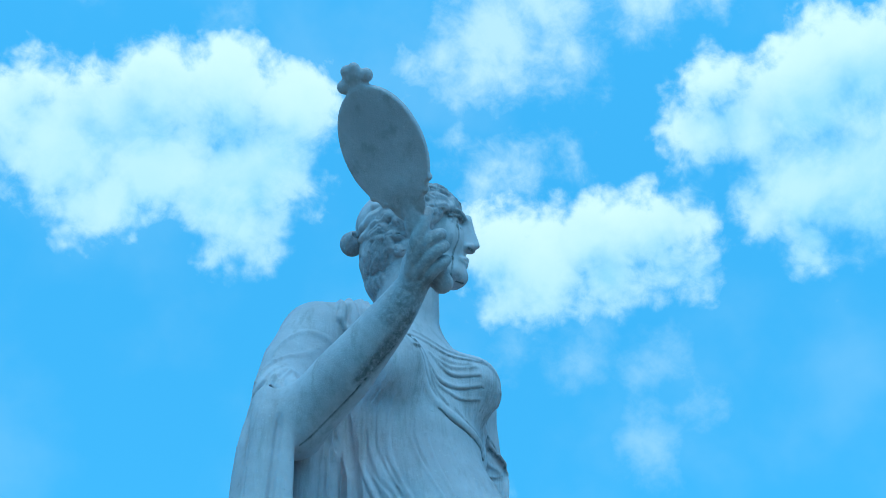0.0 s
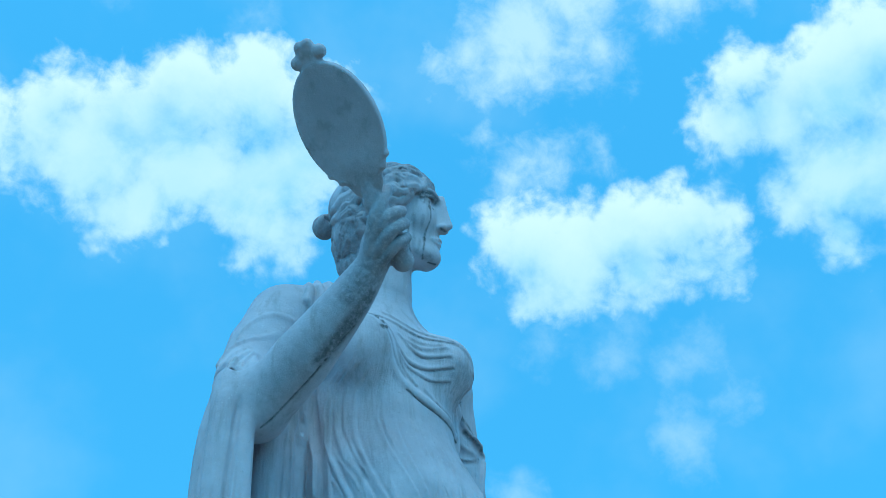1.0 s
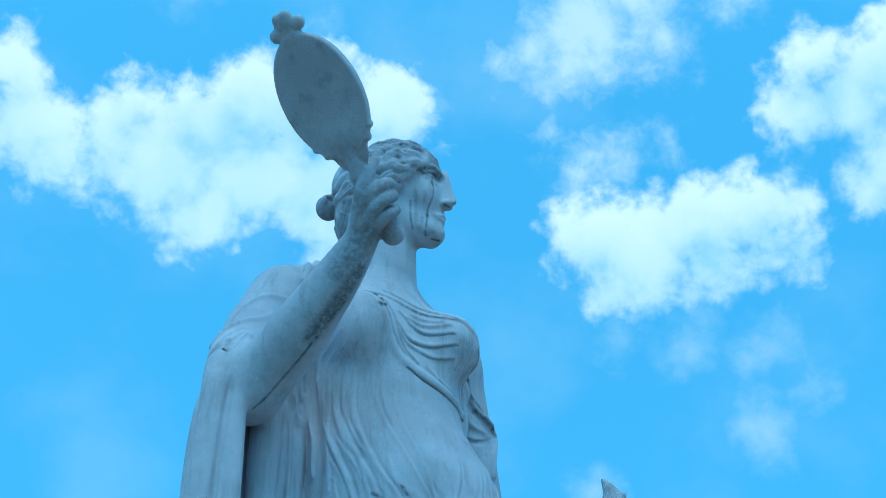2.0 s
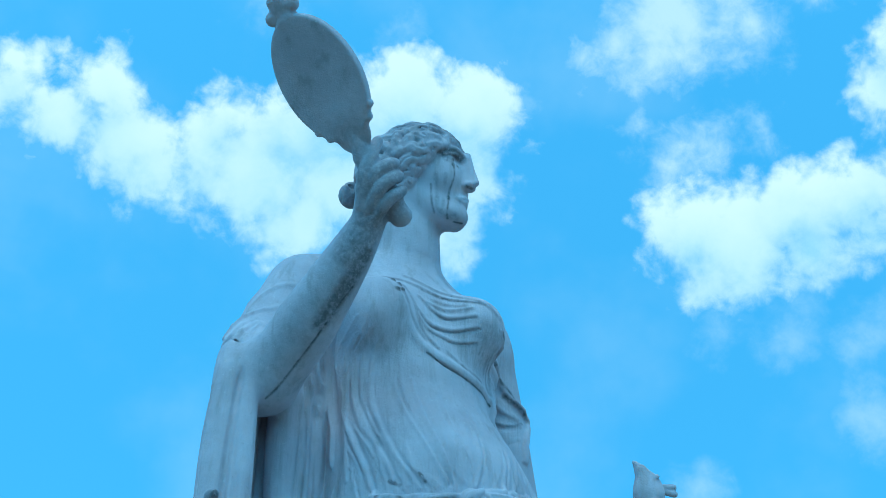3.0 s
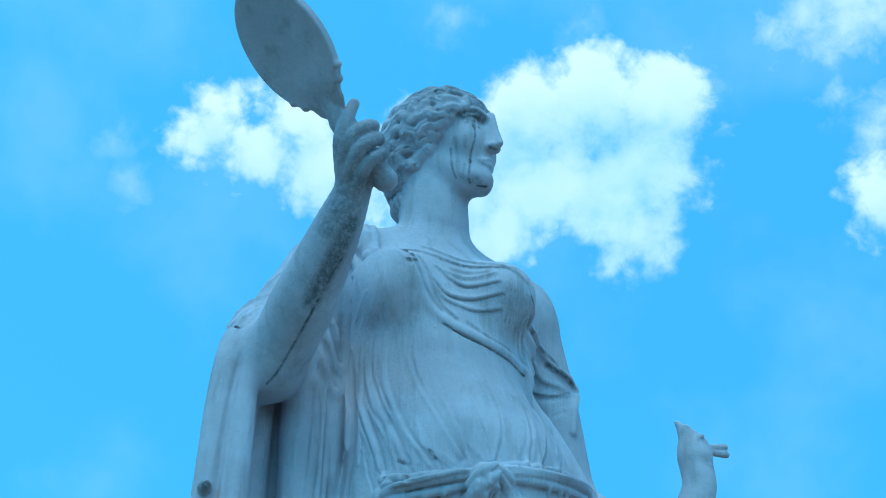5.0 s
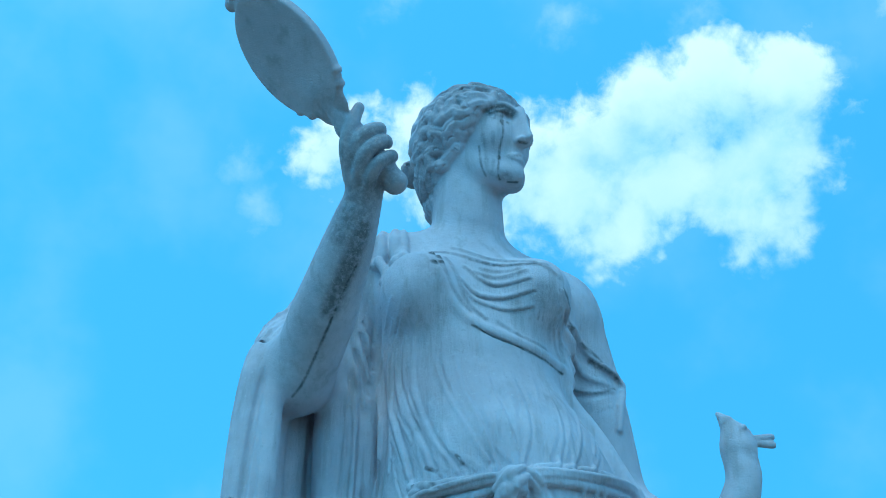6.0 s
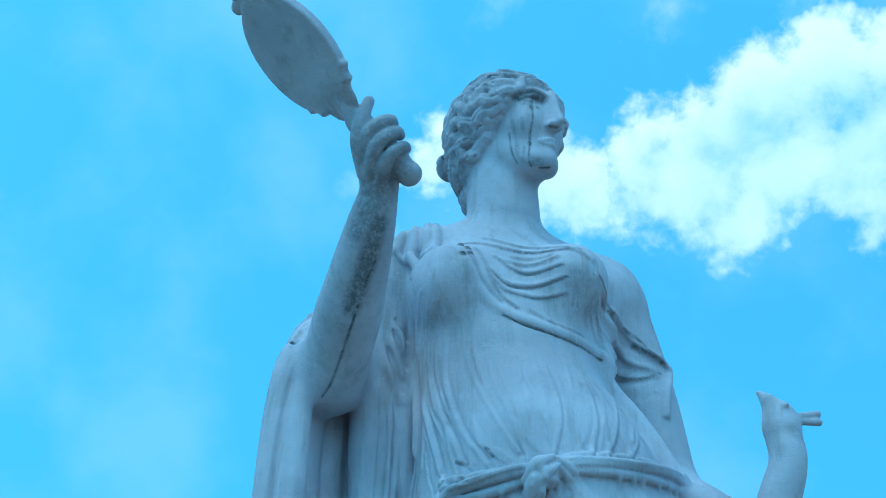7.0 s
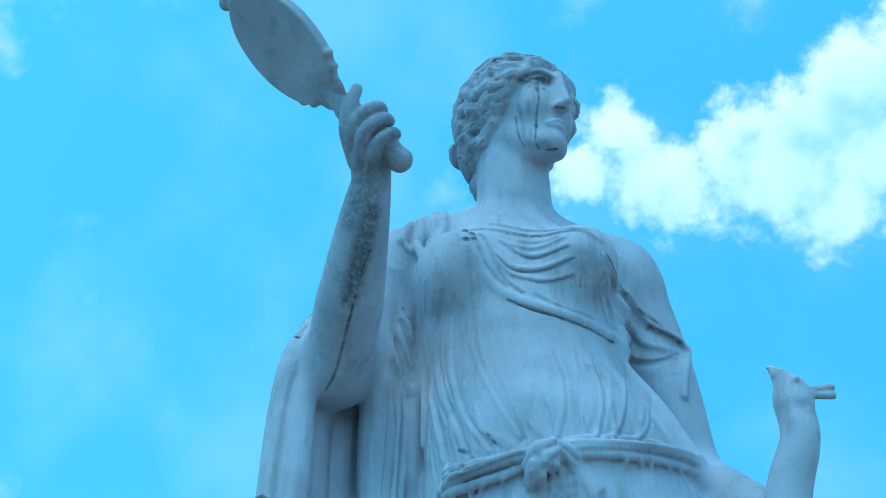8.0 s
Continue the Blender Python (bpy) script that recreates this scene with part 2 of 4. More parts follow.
# ---- carving: a distance field that is built up, cut and then skinned ----
class Block:
    """A block of stone on a grid of step h. Shapes are laid on (put) or cut away (carve), with a soft seam of width k."""

    def __init__(self, lo, hi, h):
        self.lo, self.h = np.array(lo, np.float32), h
        self.n = np.ceil((np.array(hi) - self.lo) / h).astype(int) + 1
        self.f = np.full(self.n, 0.2, np.float32)
        self.axis = [self.lo[i] + h * np.arange(self.n[i], dtype=np.float32) for i in range(3)]

    def part(self, lo, hi):
        a = np.clip(np.floor((np.array(lo) - self.lo) / self.h).astype(int), 0, self.n)
        b = np.clip(np.ceil((np.array(hi) - self.lo) / self.h).astype(int) + 1, 0, self.n)
        s = tuple(slice(i, j) for i, j in zip(a, b))
        return s, (self.axis[0][s[0]][:, None, None], self.axis[1][s[1]][None, :, None], self.axis[2][s[2]][None, None, :])

    def put(self, shape, k=0.01):
        fn, lo, hi = shape
        s, xyz = self.part(np.array(lo) - k - 0.01, np.array(hi) + k + 0.01)
        if 0 in self.f[s].shape:
            return
        a, b = self.f[s], fn(*xyz)
        w = np.maximum(k - np.abs(a - b), 0) / k
        self.f[s] = np.minimum(a, b) - w * w * k * 0.25

    def carve(self, shape, k=0.006):
        fn, lo, hi = shape
        s, xyz = self.part(np.array(lo) - k - 0.004, np.array(hi) + k + 0.004)
        if 0 in self.f[s].shape:
            return
        a, b = self.f[s], -fn(*xyz)
        w = np.maximum(k - np.abs(a - b), 0) / k
        self.f[s] = np.maximum(a, b) + w * w * k * 0.25

    def face(self, x, z, sink=0.0, axis=1, sign=1):
        """The place where a line along the axis first meets the stone."""
        o = [0, 2] if axis == 1 else [1, 2]
        i, j = (int(round((v - self.lo[q]) / self.h)) for v, q in zip((x, z), o))
        i, j = min(max(i, 0), self.n[o[0]] - 1), min(max(j, 0), self.n[2] - 1)
        for _ in range(14):                                   # past the rim of the stone: step back towards its middle
            line = self.f[i, :, j] if axis == 1 else self.f[:, i, j]
            if (line < 0).any():
                break
            i += 1 if i < self.n[o[0]] // 2 else -1
        inside = np.flatnonzero(line < 0)
        q = inside[0 if sign > 0 else -1] if len(inside) else len(line) // 2
        v = self.axis[axis][q] + sink * sign
        p = q - sign
        if 0 <= p < len(line) and line[p] > 0 > line[q]:
            v -= sign * self.h * float(line[q] / (line[q] - line[p]))
        return (x, v, z) if axis == 1 else (v, x, z)

    def snap(self, p):
        """The place on the skin of the stone nearest to p."""
        p = np.array(p, float)
        for _ in range(12):
            i = np.clip(np.round((p - self.lo) / self.h).astype(int), 1, self.n - 2)
            x, y, z = i
            g = np.array((self.f[x + 1, y, z] - self.f[x - 1, y, z], self.f[x, y + 1, z] - self.f[x, y - 1, z], self.f[x, y, z + 1] - self.f[x, y, z - 1]), float)
            g /= max(np.linalg.norm(g), 1e-6)
            p = p - 0.8 * float(self.f[x, y, z]) * g
        return tuple(p)

    def skin(self):
        """Surface nets: one vertex in each cell that the surface crosses."""
        f = self.f
        s = f < 0
        c = np.zeros([v - 1 for v in f.shape], np.uint8)
        corners = [(i, j, k) for i in (0, 1) for j in (0, 1) for k in (0, 1)]
        for i, j, k in corners:
            c += s[i:s.shape[0] - 1 + i, j:s.shape[1] - 1 + j, k:s.shape[2] - 1 + k]
        cells = np.argwhere((c > 0) & (c < 8))
        index = np.full(c.shape, -1, np.int32)
        index[tuple(cells.T)] = np.arange(len(cells))
        val = np.stack([f[tuple((cells + o).T)] for o in corners], 1)
        total, count = np.zeros((len(cells), 3)), np.zeros(len(cells))
        cn = np.array(corners, float)
        for a in range(8):
            for b in range(a + 1, 8):
                if np.abs(cn[a] - cn[b]).sum() == 1:
                    cross = (val[:, a] < 0) != (val[:, b] < 0)
                    t = np.where(cross, val[:, a] / np.where(cross, val[:, a] - val[:, b], 1), 0)
                    total += np.where(cross[:, None], cn[a] + t[:, None] * (cn[b] - cn[a]), 0)
                    count += cross
        verts = self.lo + self.h * (cells + total / count[:, None])
        quads = []
        for ax in range(3):
            u, v = (ax + 1) % 3, (ax + 2) % 3
            lo_s, hi_s = [slice(1, -1)] * 3, [slice(1, -1)] * 3
            lo_s[ax], hi_s[ax] = slice(0, -1), slice(1, None)
            first, second = s[tuple(lo_s)], s[tuple(hi_s)]
            e = np.argwhere(first != second)
            flip = first[tuple(e.T)]
            e = e + 1
            e[:, ax] -= 1
            ring = []
            for du, dv in ((-1, -1), (0, -1), (0, 0), (-1, 0)):
                q = e.copy()
                q[:, u] += du
                q[:, v] += dv
                ring.append(index[tuple(q.T)])
            ring = np.stack(ring, 1)
            quads.append(np.where(flip[:, None], ring, ring[:, ::-1]))
        return verts, np.concatenate(quads)


def turn_to(p, origin, basis):
    return [sum((q - o) * b for q, o, b in zip(p, origin, axis)) for axis in basis]


WORLD = ((1, 0, 0), (0, 1, 0), (0, 0, 1))


def blob(center, radii, basis=WORLD):
    """An ellipsoid with its own axes."""
    r = np.array(radii, np.float32)
    big = [max(radii)] * 3 if basis is not WORLD else radii

    def fn(x, y, z):
        a, b, c = turn_to((x, y, z), center, basis)
        k0 = np.sqrt((a / r[0]) ** 2 + (b / r[1]) ** 2 + (c / r[2]) ** 2)
        k1 = np.sqrt((a / r[0] ** 2) ** 2 + (b / r[1] ** 2) ** 2 + (c / r[2] ** 2) ** 2)
        return (k0 * (k0 - 1) / np.maximum(k1, 1e-4)).astype(np.float32)
    return fn, np.array(center) - big, np.array(center) + big


def spline(points, steps=6):
    """A smooth line through the points (Catmull-Rom)."""
    p = [np.array(q, float) for q in points]
    if len(p) < 3:
        return p
    p = [2 * p[0] - p[1], *p, 2 * p[-1] - p[-2]]
    line = []
    for a, b, c, d in zip(p, p[1:], p[2:], p[3:]):
        for t in np.arange(steps) / steps:
            line.append(0.5 * (2 * b + (c - a) * t + (2 * a - 5 * b + 4 * c - d) * t * t + (3 * b - a - 3 * c + d) * t ** 3))
    return line + [p[-2]]


def tube(points, radii, flat=1.0, across=None):
    """A round line through the points. radii: one, or one for each end and middle; flat squeezes it along the direction across."""
    p = np.array(points, np.float32)
    r = np.interp(np.linspace(0, 1, len(p)), np.linspace(0, 1, len(np.atleast_1d(radii))), np.atleast_1d(radii)).astype(np.float32)
    w = None if across is None else np.array(across, np.float32) / np.linalg.norm(across)

    def fn(x, y, z):
        best = None
        for a, b, ra, rb in zip(p, p[1:], r, r[1:]):
            d = b - a
            px, py, pz = x - a[0], y - a[1], z - a[2]
            t = np.clip((px * d[0] + py * d[1] + pz * d[2]) / max(float(d @ d), 1e-9), 0, 1)
            qx, qy, qz = px - t * d[0], py - t * d[1], pz - t * d[2]
            sq = qx * qx + qy * qy + qz * qz
            if w is not None:
                sq = sq + (flat ** 2 - 1) * (qx * w[0] + qy * w[1] + qz * w[2]) ** 2
            v = np.sqrt(np.maximum(sq, 0)) - (ra + t * (rb - ra))
            best = v if best is None else np.minimum(best, v)
        return best.astype(np.float32)
    m = float(r.max())
    return fn, p.min(0) - m, p.max(0) + m


def plate(center, basis, outline, thick):
    """A flat slab: outline(a, b) is its distance in the plane."""
    def fn(x, y, z):
        a, b, c = turn_to((x, y, z), center, basis)
        d = outline(a, b)
        e = np.abs(c) - thick
        return (np.minimum(np.maximum(d, e), 0) + np.sqrt(np.maximum(d, 0) ** 2 + np.maximum(e, 0) ** 2) - 0.003).astype(np.float32)
    return fn, np.array(center) - 0.16, np.array(center) + 0.16


def on_front(block, points, sink=0.0, steps=5):
    """A line drawn on the front of the stone from (x, z) points."""
    return [block.face(q[0], q[1], sink) for q in spline([(x, z) for x, z in points], steps)]


GRIME_AND_SHADE = []                        # lines of dirt and of painted shade: points, width, strength
MARBLE_H = 0.0021
# bare limbs, on which no cloth is carved
BARE = [((-0.23, -0.01, 2.47), (-0.27, -0.075, 2.33)), ((-0.27, -0.08, 2.33), (-0.20, -0.30, 2.51)), ((-0.21, -0.31, 2.51), (-0.42, -0.38, 2.74)), ((0.29, -0.235, 2.0), (0.29, -0.235, 2.26))]

# ---- the woman's figure ----
HEAD = np.array((-0.0150, -0.0400, 2.81))
HF, HL = np.array((0.616, -0.788, 0.0)), np.array((0.788, 0.616, 0.0))
HF, HL = HF / np.linalg.norm(HF), HL / np.linalg.norm(HL)
HB = (tuple(HL), tuple(HF), (0, 0, 1))


def hd(u, v, w):
    """A place on the head: towards her left, forward and up from its middle."""
    return tuple(HEAD + u * HL + v * HF + np.array((0, 0, w)))


def build_torso(b):
    # chest, belly and hips
    b.put(blob((-0.020, -0.02, 2.46), (0.142, 0.115, 0.15)), 0.02)
    b.put(blob((-0.016, -0.038, 2.33), (0.134, 0.113, 0.16)), 0.045)
    b.put(blob((0.006, -0.07, 2.22), (0.148, 0.125, 0.13)), 0.045)
    b.put(blob((0.03, -0.05, 2.06), (0.20, 0.15, 0.22)), 0.06)
    # breasts
    b.put(blob((-0.105, -0.105, 2.475), (0.055, 0.052, 0.06)), 0.035)
    b.put(blob((0.066, -0.105, 2.49), (0.053, 0.052, 0.056)), 0.035)
    # shoulders and neck
    b.put(tube([(-0.19, -0.005, 2.515), (-0.03, 0.005, 2.555), (0.115, 0.0, 2.540)], (0.050, 0.058, 0.050)), 0.05)
    b.put(tube([hd(0, -0.006, -0.085), (-0.016, -0.035, 2.63), (-0.022, -0.012, 2.545)], (0.055, 0.056, 0.070)), 0.03)
    b.put(blob((0.140, 0.0, 2.520), (0.055, 0.060, 0.058)), 0.03)
    b.put(tube([(-0.185, -0.012, 2.552), (-0.13, -0.030, 2.574), (-0.05, -0.020, 2.585)], (0.042, 0.039, 0.045)), 0.03)
    b.put(tube([(0.015, -0.012, 2.578), (0.075, -0.006, 2.562), (0.135, 0.0, 2.530)], (0.045, 0.043, 0.046)), 0.03)
    # the bare shoulder and upper arm under the mirror
    b.put(blob((-0.180, -0.002, 2.541), (0.052, 0.050, 0.051)), 0.03)
    b.put(tube([(-0.192, 0.0, 2.545), (-0.236, -0.012, 2.475), (-0.262, -0.035, 2.415)], (0.046, 0.045, 0.042)), 0.02)
    b.put(tube([(0.112, -0.050, 2.50), (0.114, -0.055, 2.44), (0.112, -0.060, 2.38)], (0.024, 0.026, 0.022)), 0.025)
    # her left arm, going down and forward
    b.put(tube(spline([(0.150, 0.0, 2.49), (0.184, 0.01, 2.37), (0.206, 0.0, 2.22)]), (0.054, 0.050, 0.044)), 0.02)
    b.put(tube([(0.200, 0.0, 2.22), (0.255, -0.10, 2.13), (0.285, -0.18, 2.06)], (0.044, 0.040, 0.034)), 0.02)


def build_raised_arm(b):
    b.put(tube(spline([(-0.203, -0.010, 2.495), (-0.246, -0.03, 2.40), (-0.270, -0.075, 2.335)]), (0.050, 0.053, 0.048)), 0.02)
    b.put(tube(spline([(-0.266, -0.085, 2.335), (-0.246, -0.165, 2.392), (-0.226, -0.25, 2.46), (-0.213, -0.295, 2.51)]), (0.045, 0.0445, 0.033, 0.0225)), 0.02)


def build_cloak(b):
    # a heavy fold down from the shoulder over the outside of the arm
    b.put(tube(spline([(-0.160, -0.02, 2.47), (-0.165, -0.01, 2.33), (-0.170, -0.01, 2.00)]), (0.020, 0.024, 0.026)), 0.006)
    b.put(tube(spline([(-0.240, -0.02, 2.455), (-0.288, -0.055, 2.405), (-0.322, -0.090, 2.30), (-0.330, -0.096, 2.00)]), (0.026, 0.030, 0.026, 0.030)), 0.012)
    b.put(tube(spline([(-0.284, -0.080, 2.415), (-0.302, -0.108, 2.30), (-0.312, -0.120, 2.00)]), (0.010, 0.016, 0.024)), 0.008)
    b.put(tube(spline([(-0.27, -0.02, 2.43), (-0.303, -0.045, 2.30), (-0.308, -0.048, 2.00)]), (0.02, 0.022, 0.03)), 0.01)
    # the sheet behind, and the folds between arm and body
    b.put(tube(spline([(-0.205, 0.01, 2.42), (-0.232, 0.036, 2.25), (-0.236, 0.040, 2.00)]), (0.03, 0.033, 0.035)), 0.012)
    b.put(tube(spline([(-0.225, 0.0, 2.42), (-0.264, 0.004, 2.30), (-0.267, 0.006, 2.00)]), (0.024, 0.027, 0.028)), 0.012)
    b.put(tube(spline([(-0.240, -0.01, 2.43), (-0.300, -0.034, 2.30), (-0.302, -0.036, 2.00)]), (0.022, 0.030, 0.034)), 0.012)
    b.put(tube(spline([(-0.19, 0.01, 2.45), (-0.215, 0.02, 2.25), (-0.22, 0.02, 2.00)]), (0.03, 0.025, 0.025)), 0.012)
    b.put(tube(spline([(-0.190, -0.030, 2.46), (-0.205, -0.030, 2.36), (-0.214, -0.030, 2.28), (-0.212, -0.030, 2.15), (-0.210, -0.030, 2.00)]), (0.022, 0.025, 0.022, 0.024)), 0.008)
    b.put(tube(spline([(-0.170, -0.04, 2.47), (-0.186, -0.038, 2.33), (-0.185, -0.045, 2.20), (-0.182, -0.042, 2.00)]), (0.012, 0.014, 0.017)), 0.006)
    b.put(tube(spline([(-0.158, -0.03, 2.46), (-0.165, -0.03, 2.30), (-0.168, -0.03, 2.00)]), (0.014, 0.018, 0.020)), 0.006)


MIRROR_FOOT = np.array((-0.172, -0.314, 2.503))
MA = np.array((-0.70, -0.215, 0.68))
MA = MA / np.linalg.norm(MA)
MW = np.array((0.46, -0.87, 0.17))
MW = MW - (MW @ MA) * MA
MW = MW / np.linalg.norm(MW)
MN = np.cross(MW, MA)
MW = MW * math.cos(radians(6)) + MN * math.sin(radians(6))       # turned a little about its handle
MN = np.cross(MW, MA)


def mr(s, w, n=0.0):
    """A place on the mirror: along its handle from the foot, across and out of its plane."""
    return tuple(MIRROR_FOOT + s * MA + w * MW + n * MN)


def build_mirror(b):
    # handle with a knob
    b.put(tube([mr(0.010, 0), mr(0.018, 0), mr(0.03, 0), mr(0.08, 0), mr(0.12, 0), mr(0.165, 0)], (0.0138, 0.0145, 0.015, 0.015, 0.013, 0.007)), 0.006)
    b.put(blob(mr(0.009, 0), (0.0110, 0.0138, 0.0138), (tuple(MA), tuple(MW), tuple(MN))), 0.01)

    def disc(a, w):
        k = np.sqrt((a / 0.090) ** 2 + (w / 0.0585) ** 2)
        return (k - 1) * 0.0575

    basis = (tuple(MA), tuple(MW), tuple(MN))
    b.put(plate(mr(0.228, 0), basis, disc, 0.005), 0.003)
    # tapered socket, the scrolls beside it and the shell crest above the glass
    b.put(tube([mr(0.160, 0), mr(0.140, 0), mr(0.118, 0)], (0.036, 0.027, 0.014), 3.6, MN), 0.006)
    for s, w, r in ((0.150, 0.034, 0.0055), (0.150, -0.034, 0.0055), (0.165, 0.045, 0.0055), (0.165, -0.045, 0.0055),
                    (0.318, 0.0, 0.018), (0.338, 0.0, 0.017), (0.349, 0.006, 0.009), (0.349, -0.006, 0.009), (0.334, 0.019, 0.0105), (0.330, -0.019, 0.0105)):
        b.put(blob(mr(s, w), (r, r, 0.0085), basis), 0.003)

def build_hand(b):
    # the palm behind the handle, the index finger along it, three fingers closed round it
    b.put(blob((-0.222, -0.302, 2.522), (0.021, 0.018, 0.034)), 0.012)
    b.put(tube([mr(0.035, -0.003), mr(0.105, -0.003)], (0.017, 0.016)), 0.006)
    for pts, r in (([(-0.234, -0.310, 2.512), (-0.246, -0.334, 2.543), (-0.243, -0.346, 2.570), (-0.235, -0.350, 2.596)], (0.0120, 0.0106, 0.0096, 0.0075)),
                   ([(-0.236, -0.312, 2.518), (-0.236, -0.340, 2.541), (-0.224, -0.351, 2.557), (-0.208, -0.347, 2.569), (-0.203, -0.334, 2.575)], (0.0105, 0.0098, 0.0092, 0.0078)),
                   ([(-0.228, -0.312, 2.506), (-0.225, -0.340, 2.526), (-0.213, -0.349, 2.541), (-0.199, -0.343, 2.554), (-0.194, -0.332, 2.559)], (0.0105, 0.0096, 0.0090, 0.0078)),
                   ([(-0.216, -0.308, 2.498), (-0.211, -0.334, 2.512), (-0.201, -0.342, 2.524), (-0.189, -0.336, 2.537), (-0.185, -0.327, 2.542)], (0.0100, 0.0090, 0.0082, 0.0072))):
        b.put(tube(spline(pts, 5), r), 0.0030)


def build_head(b):
    b.put(blob(hd(0, 0.006, 0.000), (0.063, 0.090, 0.068), HB), 0.01)
    b.put(blob(hd(0, 0.046, -0.038), (0.051, 0.057, 0.080), HB), 0.022)
    b.put(blob(hd(0, 0.087, -0.113), (0.017, 0.018, 0.018), HB), 0.024)
    b.put(blob(hd(0, 0.068, -0.086), (0.026, 0.031, 0.030), HB), 0.012)
    for s in (-1, 1):
        b.put(tube([hd(s * 0.044, 0.016, -0.068), hd(s * 0.018, 0.076, -0.112)], (0.010, 0.011)), 0.022)
        b.put(blob(hd(s * 0.030, 0.074, -0.048), (0.016, 0.016, 0.018), HB), 0.02)
    # eyes, brows, nose, mouth
    for s in (-1, 1):
        b.carve(blob(hd(s * 0.028, 0.106, -0.013), (0.019, 0.015, 0.010), HB), 0.010)
        b.put(blob(hd(s * 0.028, 0.0795, -0.014), (0.014, 0.014, 0.010), HB), 0.002)
        b.put(tube(spline([hd(s * 0.012, 0.095, -0.009), hd(s * 0.028, 0.0955, -0.0045), hd(s * 0.045, 0.081, -0.011)]), (0.002, 0.0026, 0.002)), 0.002)
        b.put(tube(spline([hd(s * 0.014, 0.093, -0.020), hd(s * 0.028, 0.093, -0.0235), hd(s * 0.043, 0.081, -0.019)]), (0.0015, 0.002, 0.0015)), 0.002)
        b.put(tube(spline([hd(s * 0.008, 0.104, 0.000), hd(s * 0.028, 0.096, 0.008), hd(s * 0.049, 0.076, 0.000)]), (0.002, 0.0024, 0.001)), 0.014)
        b.put(blob(hd(s * 0.0090, 0.109, -0.057), (0.0048, 0.008, 0.0050), HB), 0.004)
        b.carve(blob(hd(s * 0.006, 0.116, -0.067), (0.0035, 0.006, 0.003), HB), 0.002)
    b.put(tube([hd(0, 0.096, 0.004), hd(0, 0.101, -0.052)], (0.0085, 0.0108)), 0.006)
    b.put(tube([hd(0, 0.103, 0.006), hd(0, 0.112, -0.053)], (0.0070, 0.0088)), 0.005)
    b.put(tube([hd(0, 0.1065, 0.008), hd(0, 0.1135, -0.022), hd(0, 0.1215, -0.052)], (0.0060, 0.0050, 0.0056)), 0.005)
    b.put(tube(spline([hd(-0.018, 0.0950, -0.0865), hd(-0.006, 0.1030, -0.0805), hd(0, 0.1035, -0.0812), hd(0.006, 0.1030, -0.0805), hd(0.018, 0.0950, -0.0865)]), (0.002, 0.0036, 0.002)), 0.005)
    b.put(tube(spline([hd(-0.014, 0.0970, -0.0890), hd(0, 0.1015, -0.0888), hd(0.014, 0.0970, -0.0890)]), (0.002, 0.0040, 0.002)), 0.005)
    b.carve(tube(spline([hd(-0.020, 0.0970, -0.0895), hd(0, 0.1125, -0.0845), hd(0.020, 0.0970, -0.0895)]), 0.0010), 0.002)
    b.carve(tube(spline([hd(-0.012, 0.1090, -0.099), hd(0, 0.1120, -0.100), hd(0.012, 0.1090, -0.099)]), 0.0028), 0.008)
    # lobe of the ear under the hair
    b.put(blob(hd(-0.054, 0.016, -0.044), (0.007, 0.009, 0.012), HB), 0.004)


